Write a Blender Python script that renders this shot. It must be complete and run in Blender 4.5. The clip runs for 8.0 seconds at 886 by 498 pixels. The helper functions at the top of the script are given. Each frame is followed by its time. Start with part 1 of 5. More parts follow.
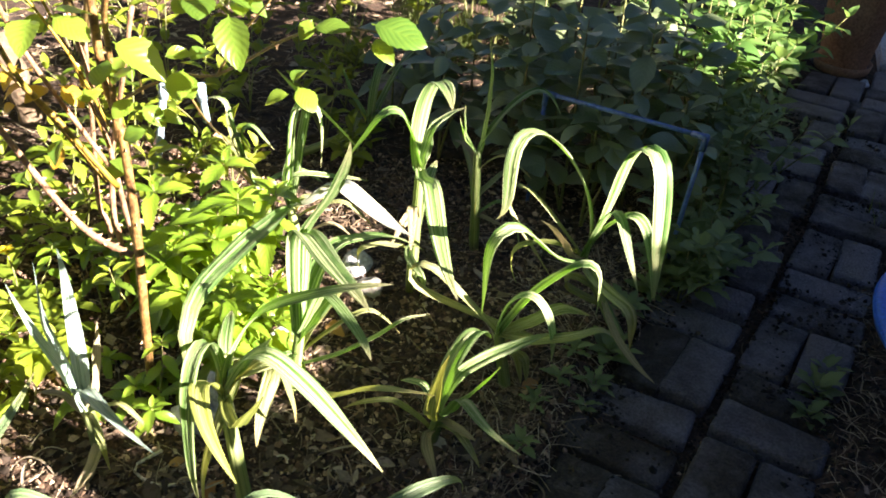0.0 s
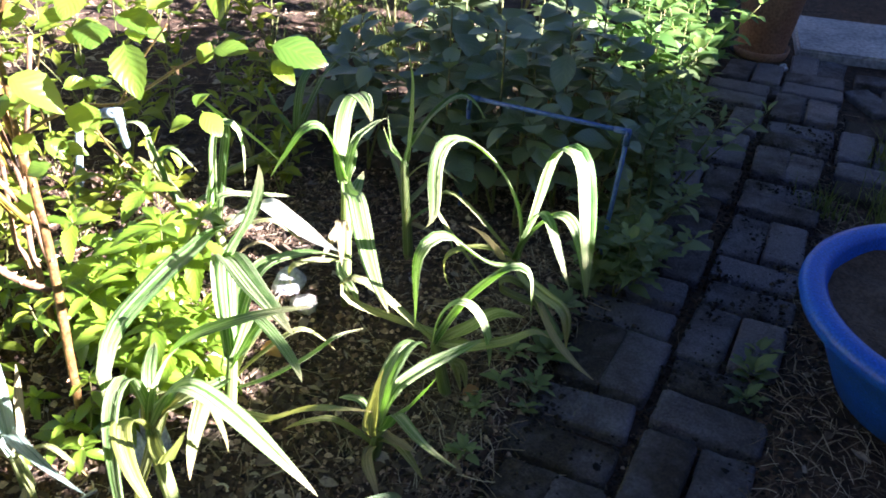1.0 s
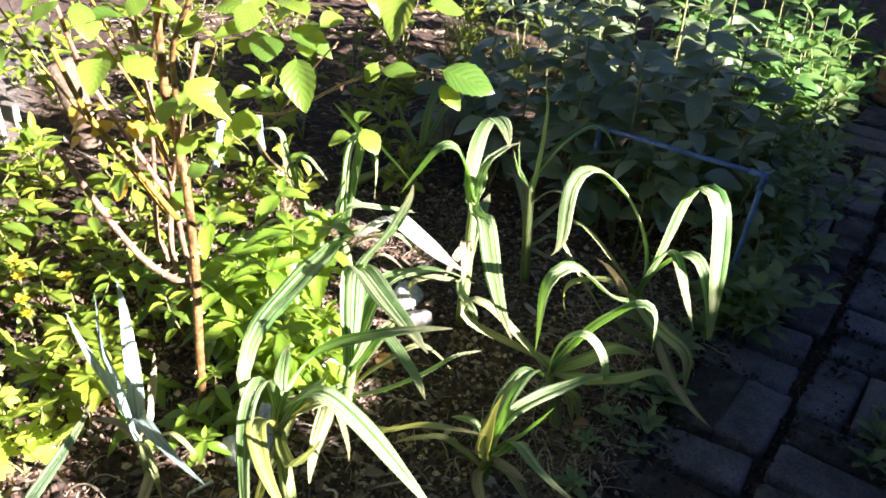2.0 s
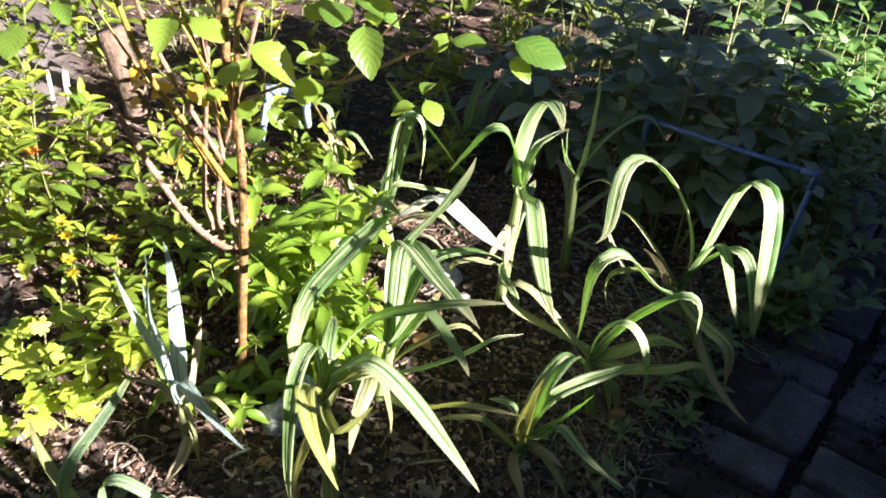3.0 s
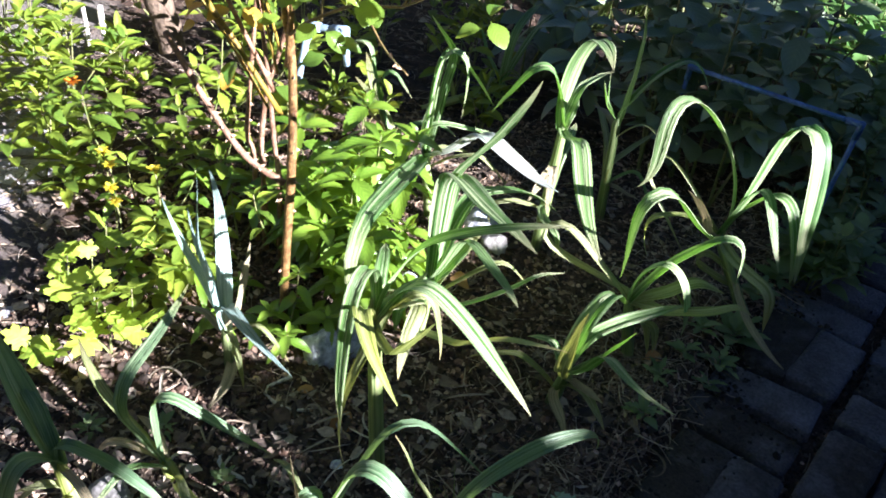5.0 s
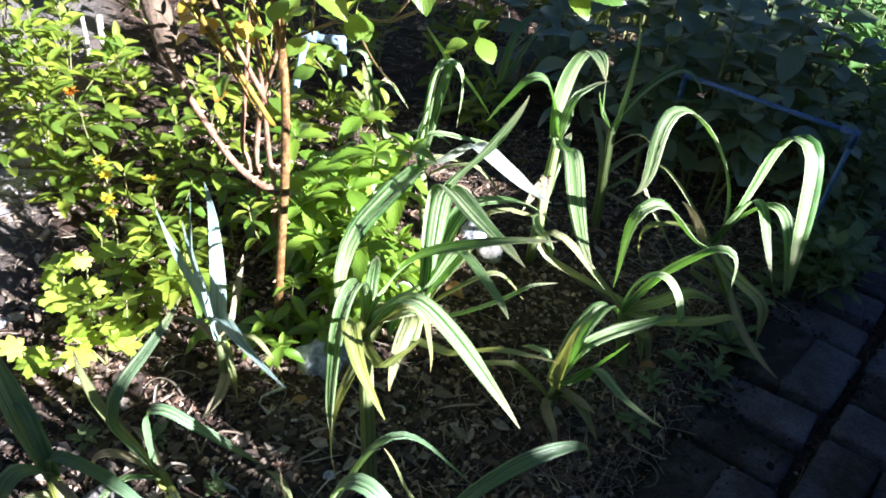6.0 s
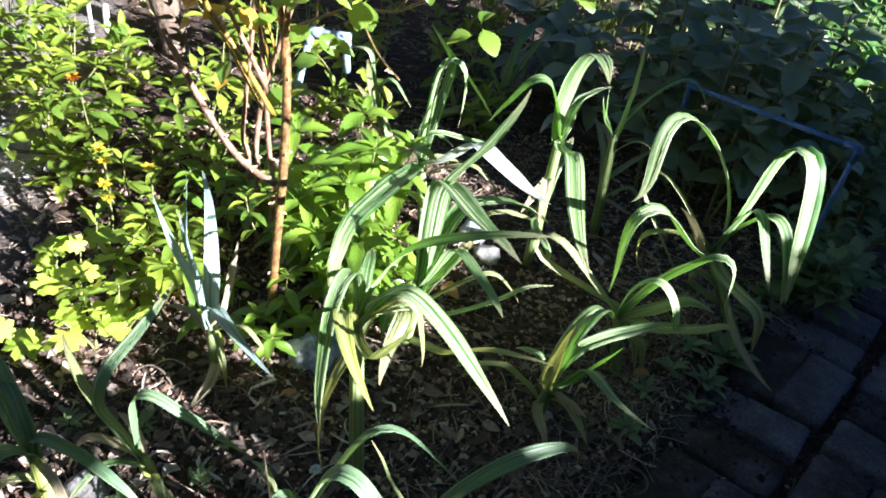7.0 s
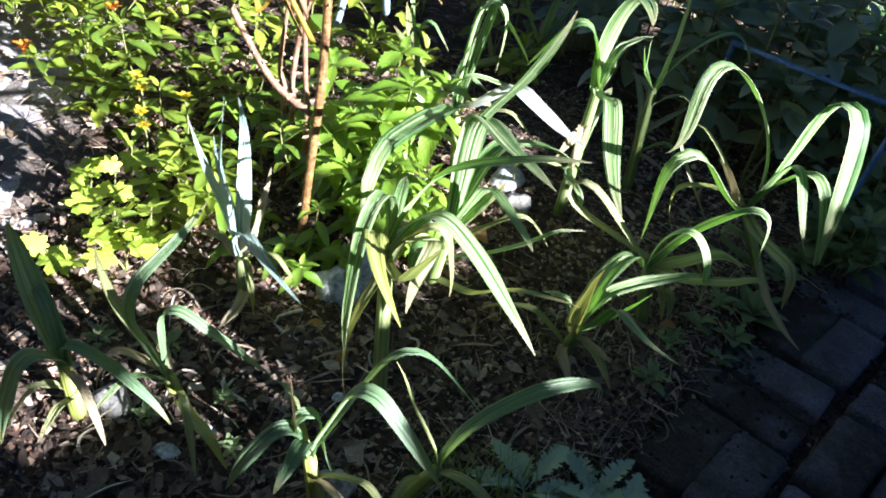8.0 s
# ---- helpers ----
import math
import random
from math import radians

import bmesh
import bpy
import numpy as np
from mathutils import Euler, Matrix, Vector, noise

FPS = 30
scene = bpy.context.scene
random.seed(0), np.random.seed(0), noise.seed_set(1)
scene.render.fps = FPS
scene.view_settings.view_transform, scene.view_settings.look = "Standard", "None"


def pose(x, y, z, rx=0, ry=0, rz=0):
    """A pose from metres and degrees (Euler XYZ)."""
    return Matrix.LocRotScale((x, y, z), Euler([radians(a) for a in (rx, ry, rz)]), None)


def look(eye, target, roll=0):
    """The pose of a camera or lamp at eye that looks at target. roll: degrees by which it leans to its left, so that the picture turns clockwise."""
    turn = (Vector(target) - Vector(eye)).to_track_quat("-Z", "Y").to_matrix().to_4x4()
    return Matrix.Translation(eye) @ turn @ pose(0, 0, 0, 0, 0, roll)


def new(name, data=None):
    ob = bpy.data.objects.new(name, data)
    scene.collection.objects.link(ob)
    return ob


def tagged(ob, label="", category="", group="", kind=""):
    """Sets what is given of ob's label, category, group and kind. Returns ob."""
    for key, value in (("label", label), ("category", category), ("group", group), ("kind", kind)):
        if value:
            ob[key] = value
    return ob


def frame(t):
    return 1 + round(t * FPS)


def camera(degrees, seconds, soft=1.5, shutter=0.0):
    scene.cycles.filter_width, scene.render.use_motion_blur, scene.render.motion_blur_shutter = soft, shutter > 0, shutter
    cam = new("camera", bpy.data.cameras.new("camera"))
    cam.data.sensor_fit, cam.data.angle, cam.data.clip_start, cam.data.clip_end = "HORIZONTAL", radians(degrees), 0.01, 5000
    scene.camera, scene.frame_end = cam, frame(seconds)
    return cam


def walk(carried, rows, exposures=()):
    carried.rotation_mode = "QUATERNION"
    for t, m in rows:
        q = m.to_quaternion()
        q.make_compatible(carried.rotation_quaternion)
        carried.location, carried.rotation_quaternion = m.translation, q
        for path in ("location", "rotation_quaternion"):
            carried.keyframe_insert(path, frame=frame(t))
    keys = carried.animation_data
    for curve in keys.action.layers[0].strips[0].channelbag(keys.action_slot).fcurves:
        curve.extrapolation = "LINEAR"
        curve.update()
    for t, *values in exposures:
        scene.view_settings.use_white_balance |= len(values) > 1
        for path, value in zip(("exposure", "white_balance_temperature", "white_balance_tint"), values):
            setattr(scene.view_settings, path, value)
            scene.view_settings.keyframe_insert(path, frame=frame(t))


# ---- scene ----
cam = camera(53.8, 8.0, 1.8)
PATH = [
    (0, (0.03, -0.028, 1.089), (-0.091, 1.631, -0.022), 4.5),
    (0.5, (0.062, -0.027, 1.105), (0.031, 1.648, 0.013), 3.4),
    (1, (0.062, -0.011, 1.096), (0.056, 1.66, -0.003), 2.7),
    (1.5, (0.029, -0.009, 1.104), (-0.128, 1.673, 0.034), 2.6),
    (2.8, (-0.016, -0.028, 1.102), (-0.272, 1.633, 0.018), 4.8),
    (3, (-0.028, -0.03, 1.082), (-0.298, 1.624, -0.009), 5.9),
    (3.5, (-0.059, -0.05, 1.061), (-0.412, 1.547, -0.091), 7.4),
    (4, (-0.072, -0.063, 1.058), (-0.37, 1.534, -0.108), 8.5),
    (5.3, (-0.073, -0.068, 1.043), (-0.345, 1.533, -0.124), 6.9),
    (5.5, (-0.06, -0.057, 1.058), (-0.343, 1.541, -0.111), 6.3),
    (6, (-0.057, -0.061, 1.058), (-0.343, 1.543, -0.103), 7.0),
    (6.5, (-0.051, -0.052, 1.057), (-0.306, 1.563, -0.094), 7.2),
    (7, (-0.05, -0.063, 1.037), (-0.339, 1.553, -0.105), 9.2),
    (7.5, (-0.044, -0.077, 1.017), (-0.387, 1.53, -0.124), 10.8),
    (8, (-0.044, -0.09, 0.99), (-0.369, 1.475, -0.213), 11.2),
]
walk(cam, [(t, look(eye, target, roll)) for t, eye, target, roll in PATH],
     [(0, 3.02, 7500, 20), (0.5, 3.18, 6800, 23), (1.0, 3.4, 6250, 27), (1.5, 3.24, 6450, 26), (3.0, 2.58, 6500, 25), (4.0, 2.58, 6100, 24), (5.5, 2.53, 5700, 20), (8, 2.55, 5750, 18)])

# ---- light ----
SUN_AZ, SUN_EL = 112.0, 22.0            # degrees right of +y, degrees above the horizon
world = bpy.data.worlds.new("world")
scene.world = world
world.use_nodes = True
wn, wl = world.node_tree.nodes, world.node_tree.links
sky = wn.new("ShaderNodeTexSky")
sky.sky_type = "NISHITA"
sky.sun_disc = False
sky.ozone_density, sky.dust_density = 5.0, 0.3
sky.sun_elevation, sky.sun_rotation = radians(SUN_EL), radians(SUN_AZ)
wn["Background"].inputs["Strength"].default_value = 0.0145
wl.new(sky.outputs["Color"], wn["Background"].inputs["Color"])
sun_dir = Vector((math.sin(radians(SUN_AZ)) * math.cos(radians(SUN_EL)), math.cos(radians(SUN_AZ)) * math.cos(radians(SUN_EL)), math.sin(radians(SUN_EL))))
sun = new("sun", bpy.data.lights.new("sun", "SUN"))
sun.data.energy, sun.data.angle, sun.data.color = 5.0, radians(0.53), (1.0, 0.98, 0.93)
sun.matrix_world = look(sun_dir * 10, (0, 0, 0))


# ---- materials ----
def mat_base(name):
    m = bpy.data.materials.new(name)
    m.use_nodes = True
    return m, m.node_tree.nodes, m.node_tree.links, m.node_tree.nodes["Principled BSDF"]


def noise_node(n, l, scale, detail=4.0, space="Object", rough=0.6, vec=None):
    t = n.new("ShaderNodeTexNoise")
    t.inputs["Scale"].default_value, t.inputs["Detail"].default_value, t.inputs["Roughness"].default_value = scale, detail, rough
    if vec is None:
        c = n.new("ShaderNodeTexCoord")
        vec = c.outputs[space]
    l.new(vec, t.inputs["Vector"])
    return t


def ramp(n, l, src, stops):
    r = n.new("ShaderNodeValToRGB")
    while len(r.color_ramp.elements) < len(stops):
        r.color_ramp.elements.new(0.5)
    for e, (p, c) in zip(r.color_ramp.elements, stops):
        e.position, e.color = p, (*c, 1)
    l.new(src, r.inputs["Fac"])
    return r


def mix(n, l, a, b, fac, mode="MIX"):
    m = n.new("ShaderNodeMix")
    m.data_type, m.blend_type = "RGBA", mode
    for sock, v in ((m.inputs["Factor"], fac), (m.inputs[6], a), (m.inputs[7], b)):
        if isinstance(v, (int, float)):
            sock.default_value = v
        elif isinstance(v, tuple):
            sock.default_value = (*v, 1)
        else:
            l.new(v, sock)
    return m.outputs[2]


def bump(n, l, height, strength, dist, bsdf):
    b = n.new("ShaderNodeBump")
    b.inputs["Strength"].default_value, b.inputs["Distance"].default_value = strength, dist
    l.new(height, b.inputs["Height"])
    l.new(b.outputs["Normal"], bsdf.inputs["Normal"])
    return b


def leaf_mat(name, dark, light, through_col, trans=0.4, rough=0.42, spots=0.15, veins=0.0, gloss=0.5):
    """Leaf blade: two greens mixed by object and by grain, side veins, light let through."""
    m, n, l, b = mat_base(name)
    info = n.new("ShaderNodeObjectInfo")
    tex = n.new("ShaderNodeTexCoord")
    grain = noise_node(n, l, 60.0, 3.0)
    col = mix(n, l, dark, light, info.outputs["Random"])
    col = mix(n, l, col, light, ramp(n, l, grain.outputs["Fac"], [(0.45, (0, 0, 0)), (0.7, (spots, spots, spots))]).outputs["Color"])
    sep = n.new("ShaderNodeSeparateXYZ")
    l.new(tex.outputs["UV"], sep.inputs["Vector"])
    height = None
    if veins > 0:
        # side veins run forward from the midrib
        ax = n.new("ShaderNodeMath")
        ax.operation = "SUBTRACT"
        l.new(sep.outputs["X"], ax.inputs[0])
        ax.inputs[1].default_value = 0.5
        ab = n.new("ShaderNodeMath")
        ab.operation = "ABSOLUTE"
        l.new(ax.outputs["Value"], ab.inputs[0])
        sc = n.new("ShaderNodeMath")
        sc.operation = "MULTIPLY_ADD"
        l.new(ab.outputs["Value"], sc.inputs[0])
        sc.inputs[1].default_value = -0.7
        l.new(sep.outputs["Y"], sc.inputs[2])
        comb = n.new("ShaderNodeCombineXYZ")
        l.new(sc.outputs["Value"], comb.inputs["X"])
        w = n.new("ShaderNodeTexWave")
        w.bands_direction = "X"
        w.inputs["Scale"].default_value, w.inputs["Distortion"].default_value = 2.2, 0.3
        l.new(comb.outputs["Vector"], w.inputs["Vector"])
        vein = ramp(n, l, w.outputs["Fac"], [(0.0, (1, 1, 1)), (0.22, (0, 0, 0))])
        rib = ramp(n, l, ab.outputs["Value"], [(0.0, (1, 1, 1)), (0.05, (0, 0, 0))])
        both = mix(n, l, vein.outputs["Color"], rib.outputs["Color"], 0.5, "ADD")
        col = mix(n, l, col, light, mix(n, l, (0, 0, 0), both, veins))
        height = w.outputs["Fac"]
    l.new(col, b.inputs["Base Color"])
    b.inputs["Roughness"].default_value = rough
    b.inputs["Specular IOR Level"].default_value = gloss
    if height is None:
        height = grain.outputs["Fac"]
    bp = bump(n, l, height, 0.2 if veins else 0.35, 0.0011 if veins else 0.0012, b)
    tr = n.new("ShaderNodeBsdfTranslucent")
    tcol = mix(n, l, col, through_col, 0.75)
    l.new(tcol, tr.inputs["Color"])
    l.new(bp.outputs["Normal"], tr.inputs["Normal"])
    ms = n.new("ShaderNodeMixShader")
    ms.inputs["Fac"].default_value = trans
    l.new(b.outputs["BSDF"], ms.inputs[1])
    l.new(tr.outputs["BSDF"], ms.inputs[2])
    l.new(ms.outputs["Shader"], n["Material Output"].inputs["Surface"])
    return m


def plain_mat(name, a, b2, scale=20.0, rough=0.8, bmp=0.3, dist=0.003, fine=180.0, vary=0.25, metal=0.0):
    """Two-tone surface with stains, grain and fine relief, tinted piece by piece."""
    m, n, l, b = mat_base(name)
    big, small = noise_node(n, l, scale, 5.0), noise_node(n, l, fine, 4.0)
    info = n.new("ShaderNodeObjectInfo")
    col = mix(n, l, a, b2, ramp(n, l, big.outputs["Fac"], [(0.35, (0, 0, 0)), (0.65, (1, 1, 1))]).outputs["Color"])
    grain = ramp(n, l, small.outputs["Fac"], [(0.3, (0.55, 0.55, 0.55)), (0.7, (1.3, 1.3, 1.3))])
    col = mix(n, l, col, grain.outputs["Color"], 1.0, "MULTIPLY")
    tone = ramp(n, l, info.outputs["Random"], [(0.0, (1 - vary, 1 - vary, 1 - vary)), (1.0, (1 + vary, 1 + vary * 0.9, 1 + vary * 0.8))])
    col = mix(n, l, col, tone.outputs["Color"], 1.0, "MULTIPLY")
    l.new(col, b.inputs["Base Color"])
    b.inputs["Roughness"].default_value, b.inputs["Metallic"].default_value = rough, metal
    hs = n.new("ShaderNodeMath")
    hs.operation = "ADD"
    l.new(big.outputs["Fac"], hs.inputs[0])
    l.new(small.outputs["Fac"], hs.inputs[1])
    bump(n, l, hs.outputs["Value"], bmp, dist, b)
    return m


def island_mat(name, stops, rough=0.9):
    """Bits of one joined sheet, each with its own tone."""
    m, n, l, b = mat_base(name)
    g = n.new("ShaderNodeNewGeometry")
    col = ramp(n, l, g.outputs["Random Per Island"], stops)
    grain = noise_node(n, l, 150.0, 3.0)
    shade = ramp(n, l, grain.outputs["Fac"], [(0.3, (0.7, 0.7, 0.7)), (0.7, (1.2, 1.2, 1.2))])
    l.new(mix(n, l, col.outputs["Color"], shade.outputs["Color"], 1.0, "MULTIPLY"), b.inputs["Base Color"])
    b.inputs["Roughness"].default_value = rough
    bump(n, l, grain.outputs["Fac"], 0.4, 0.002, b)
    return m


def strap_mat(name, dark, light, pale, through_col, trans=0.3, rough=0.4, streak=0.6, tip=None, gloss=0.6):
    """Strap leaf: uneven lengthwise ribs of darker and paler green, its own on every leaf, with a waxy shine."""
    m, n, l, b = mat_base(name)
    info, tex, sep = n.new("ShaderNodeObjectInfo"), n.new("ShaderNodeTexCoord"), n.new("ShaderNodeSeparateXYZ")
    l.new(tex.outputs["UV"], sep.inputs["Vector"])

    def along(across, length, shift, detail):
        comb = n.new("ShaderNodeCombineXYZ")
        for axis_name, src, k in (("X", sep.outputs["X"], across), ("Y", sep.outputs["Y"], length), ("Z", info.outputs["Random"], shift)):
            mul = n.new("ShaderNodeMath")
            mul.operation = "MULTIPLY"
            l.new(src, mul.inputs[0])
            mul.inputs[1].default_value = k
            l.new(mul.outputs["Value"], comb.inputs[axis_name])
        return noise_node(n, l, 1.0, detail, vec=comb.outputs["Vector"], rough=0.5)

    ribs, fine = along(8.5, 0.45, 37.0, 2.0), along(24.0, 0.8, 91.0, 2.0)
    blot = noise_node(n, l, 28.0, 4.0)
    col = mix(n, l, dark, light, info.outputs["Random"])
    col = mix(n, l, col, light, ramp(n, l, blot.outputs["Fac"], [(0.42, (0, 0, 0)), (0.7, (0.7, 0.7, 0.7))]).outputs["Color"])
    band = ramp(n, l, ribs.outputs["Fac"], [(0.44, (0, 0, 0)), (0.52, (0.45 * streak,) * 3), (0.60, (streak,) * 3)])
    col = mix(n, l, col, pale, band.outputs["Color"])
    line = ramp(n, l, fine.outputs["Fac"], [(0.38, (0.42, 0.5, 0.42)), (0.5, (1.0, 1.0, 1.0)), (0.7, (1.15, 1.12, 1.05))])
    col = mix(n, l, col, line.outputs["Color"], 1.0, "MULTIPLY")
    if tip:
        end = ramp(n, l, sep.outputs["Y"], [(0.0, (0, 0, 0)), (0.80, (0, 0, 0)), (1.0, (0.9, 0.9, 0.9))])
        col = mix(n, l, col, tip, end.outputs["Color"])
    l.new(col, b.inputs["Base Color"])
    b.inputs["Roughness"].default_value, b.inputs["Specular IOR Level"].default_value = rough, gloss
    hs = n.new("ShaderNodeMath")
    hs.operation = "MULTIPLY_ADD"
    l.new(fine.outputs["Fac"], hs.inputs[0])
    hs.inputs[1].default_value = 0.5
    l.new(ribs.outputs["Fac"], hs.inputs[2])
    bp = bump(n, l, hs.outputs["Value"], 0.8, 0.003, b)
    tr = n.new("ShaderNodeBsdfTranslucent")
    l.new(mix(n, l, col, through_col, 0.8), tr.inputs["Color"])
    l.new(bp.outputs["Normal"], tr.inputs["Normal"])
    ms = n.new("ShaderNodeMixShader")
    ms.inputs["Fac"].default_value = trans
    l.new(b.outputs["BSDF"], ms.inputs[1])
    l.new(tr.outputs["BSDF"], ms.inputs[2])
    l.new(ms.outputs["Shader"], n["Material Output"].inputs["Surface"])
    return m


M_LEEK = strap_mat("leek_leaf", (0.055, 0.145, 0.035), (0.17, 0.30, 0.095), (0.58, 0.65, 0.38), (0.20, 0.48, 0.02), 0.30, 0.42, 0.85, (0.46, 0.42, 0.24), 0.4)
M_LEEK_PALE = strap_mat("leek_leaf_pale", (0.19, 0.23, 0.07), (0.32, 0.36, 0.14), (0.56, 0.55, 0.32), (0.42, 0.44, 0.06), 0.28, 0.45, 0.7, (0.45, 0.36, 0.17), 0.4)
M_LEEK_DRY = strap_mat("leek_leaf_dry", (0.36, 0.29, 0.17), (0.46, 0.38, 0.24), (0.58, 0.50, 0.36), (0.5, 0.38, 0.18), 0.25, 0.7, 0.6, None, 0.2)
M_LEEK_YELLOW = strap_mat("leek_leaf_yellow", (0.27, 0.33, 0.06), (0.40, 0.44, 0.10), (0.56, 0.56, 0.26), (0.5, 0.56, 0.08), 0.3, 0.5, 0.6)
M_LEEK_BLUE = strap_mat("leek_leaf_blue", (0.24, 0.35, 0.33), (0.34, 0.46, 0.42), (0.46, 0.57, 0.52), (0.50, 0.64, 0.42), 0.28, 0.40, 0.6)
# front leeks' copy of the leaf, its stripes muted to imitate shade
M_LEEK_SHADED = strap_mat("leek_leaf_shaded", (0.075, 0.16, 0.075), (0.16, 0.27, 0.13), (0.36, 0.43, 0.25), (0.28, 0.46, 0.07), 0.25, 0.42, 0.6, (0.3, 0.27, 0.1))
# sunlit copy of the leek leaf: the sunlight is put into its pale colour
M_LEEK_SUNLIT = strap_mat("leek_leaf_sunlit", (0.62, 0.66, 0.56), (0.70, 0.74, 0.64), (0.78, 0.80, 0.72), (0.5, 0.6, 0.3), 0.15, 0.4, 0.5)
M_STEM = strap_mat("leek_stem", (0.13, 0.21, 0.06), (0.24, 0.32, 0.10), (0.42, 0.46, 0.22), (0.4, 0.5, 0.12), 0.15, 0.45, 0.6)
M_MINT = leaf_mat("mint_leaf", (0.058, 0.14, 0.013), (0.21, 0.335, 0.035), (0.50, 0.64, 0.03), 0.34, 0.34, veins=0.6, gloss=0.8)
M_HERB = leaf_mat("herb_leaf", (0.05, 0.115, 0.015), (0.26, 0.33, 0.035), (0.52, 0.56, 0.03), 0.34, 0.5, veins=0.35, gloss=0.35)
M_CHRYS = leaf_mat("chrysanthemum_leaf", (0.22, 0.34, 0.035), (0.46, 0.55, 0.075), (0.58, 0.66, 0.05), 0.28, 0.6, veins=0.45, gloss=0.25)
M_ROSE = leaf_mat("rose_leaf", (0.055, 0.14, 0.025), (0.19, 0.29, 0.04), (0.50, 0.62, 0.05), 0.42, 0.28, veins=0.3, gloss=0.9)
M_ROSE_OLD = leaf_mat("rose_leaf_autumn", (0.5, 0.28, 0.04), (0.6, 0.42, 0.06), (0.7, 0.4, 0.03), 0.4, 0.45, veins=0.4)
M_BEAN = leaf_mat("bean_leaf", (0.075, 0.125, 0.052), (0.29, 0.36, 0.21), (0.32, 0.45, 0.11), 0.22, 0.36, veins=0.3, gloss=0.9)
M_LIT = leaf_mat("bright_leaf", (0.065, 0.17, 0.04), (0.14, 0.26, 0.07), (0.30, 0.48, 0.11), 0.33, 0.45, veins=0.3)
M_WEED = leaf_mat("weed_leaf", (0.10, 0.16, 0.06), (0.22, 0.29, 0.13), (0.3, 0.4, 0.08), 0.3, 0.55, veins=0.3)
M_THISTLE = leaf_mat("thistle_leaf", (0.21, 0.31, 0.21), (0.42, 0.52, 0.37), (0.32, 0.44, 0.2), 0.22, 0.5, veins=0.5, gloss=0.6)
M_GRASS = leaf_mat("grass_blade", (0.08, 0.13, 0.03), (0.2, 0.25, 0.06), (0.35, 0.42, 0.08), 0.3, 0.5)
M_HERB_STEM = plain_mat("herb_stem", (0.16, 0.22, 0.06), (0.26, 0.22, 0.10), 30.0, 0.6, 0.2)
M_CANE = plain_mat("rose_cane", (0.09, 0.042, 0.014), (0.35, 0.20, 0.07), 70.0, 0.45, 0.6, 0.003, 260.0)
M_CANE_GREY = plain_mat("rose_cane_old", (0.17, 0.085, 0.045), (0.34, 0.20, 0.125), 45.0, 0.6, 0.6, 0.003, 260.0)
M_CANE_YOUNG = plain_mat("rose_cane_young", (0.25, 0.185, 0.02), (0.33, 0.20, 0.04), 25.0, 0.45, 0.3, 0.002)
M_TWIG = plain_mat("rose_twig", (0.10, 0.085, 0.03), (0.22, 0.14, 0.05), 25.0, 0.5, 0.3, 0.002)
M_THORN = plain_mat("rose_thorn", (0.55, 0.34, 0.22), (0.65, 0.45, 0.3), 60.0, 0.5, 0.1)
M_CUT = plain_mat("cane_cut_face", (0.66, 0.55, 0.38), (0.5, 0.38, 0.22), 120.0, 0.8, 0.3)
M_OLDBRICK = plain_mat("dusty_brick", (0.34, 0.32, 0.33), (0.50, 0.47, 0.46), 10.0, 0.9, 0.5, 0.004, 120.0, 0.2)
M_SLAB = plain_mat("grey_slab", (0.30, 0.31, 0.33), (0.50, 0.50, 0.51), 4.0, 0.8, 0.6, 0.006, 70.0, 0.1)
M_STONE = plain_mat("white_stone", (0.34, 0.36, 0.42), (0.72, 0.74, 0.80), 40.0, 0.8, 0.8, 0.006, 120.0, 0.1)
M_ROCK = plain_mat("grey_rock", (0.30, 0.28, 0.26), (0.42, 0.40, 0.37), 18.0, 0.85, 0.6, 0.006, 120.0, 0.2)
M_BLUE = plain_mat("blue_plastic", (0.014, 0.12, 0.60), (0.02, 0.155, 0.68), 6.0, 0.38, 0.06, 0.001, 220.0, 0.05)
M_SOILPOT = plain_mat("potting_soil", (0.12, 0.075, 0.045), (0.19, 0.125, 0.08), 18.0, 0.95, 0.9, 0.01, 120.0, 0.1)
M_TERRA = plain_mat("terracotta", (0.38, 0.19, 0.11), (0.48, 0.28, 0.18), 9.0, 0.85, 0.4, 0.003, 130.0, 0.1)
M_PIPE = plain_mat("blue_pipe", (0.05, 0.12, 0.34), (0.09, 0.19, 0.44), 12.0, 0.4, 0.1, 0.001, 90.0, 0.1)
M_PIPE_W = plain_mat("pale_pipe", (0.24, 0.34, 0.42), (0.34, 0.44, 0.50), 12.0, 0.45, 0.1, 0.001, 90.0, 0.1)
M_POST = plain_mat("weathered_wood", (0.10, 0.068, 0.042), (0.19, 0.135, 0.09), 14.0, 0.85, 0.9, 0.008, 60.0, 0.1)
M_STICK = plain_mat("bleached_stick", (0.55, 0.5, 0.43), (0.7, 0.65, 0.58), 30.0, 0.8, 0.3)
M_YELLOW = leaf_mat("yellow_petal", (0.75, 0.6, 0.03), (0.85, 0.72, 0.06), (0.85, 0.7, 0.05), 0.35, 0.5)
M_ORANGE = leaf_mat("orange_petal", (0.75, 0.28, 0.02), (0.8, 0.36, 0.03), (0.85, 0.35, 0.02), 0.35, 0.5)
M_BROWNLEAF = leaf_mat("dead_leaf", (0.30, 0.16, 0.06), (0.45, 0.25, 0.10), (0.5, 0.22, 0.05), 0.25, 0.7, veins=0.4)
M_SCREEN = plain_mat("dark_screen", (0.16, 0.14, 0.11), (0.26, 0.23, 0.19), 4.0, 0.9, 0.5, 0.01, 60.0, 0.05)
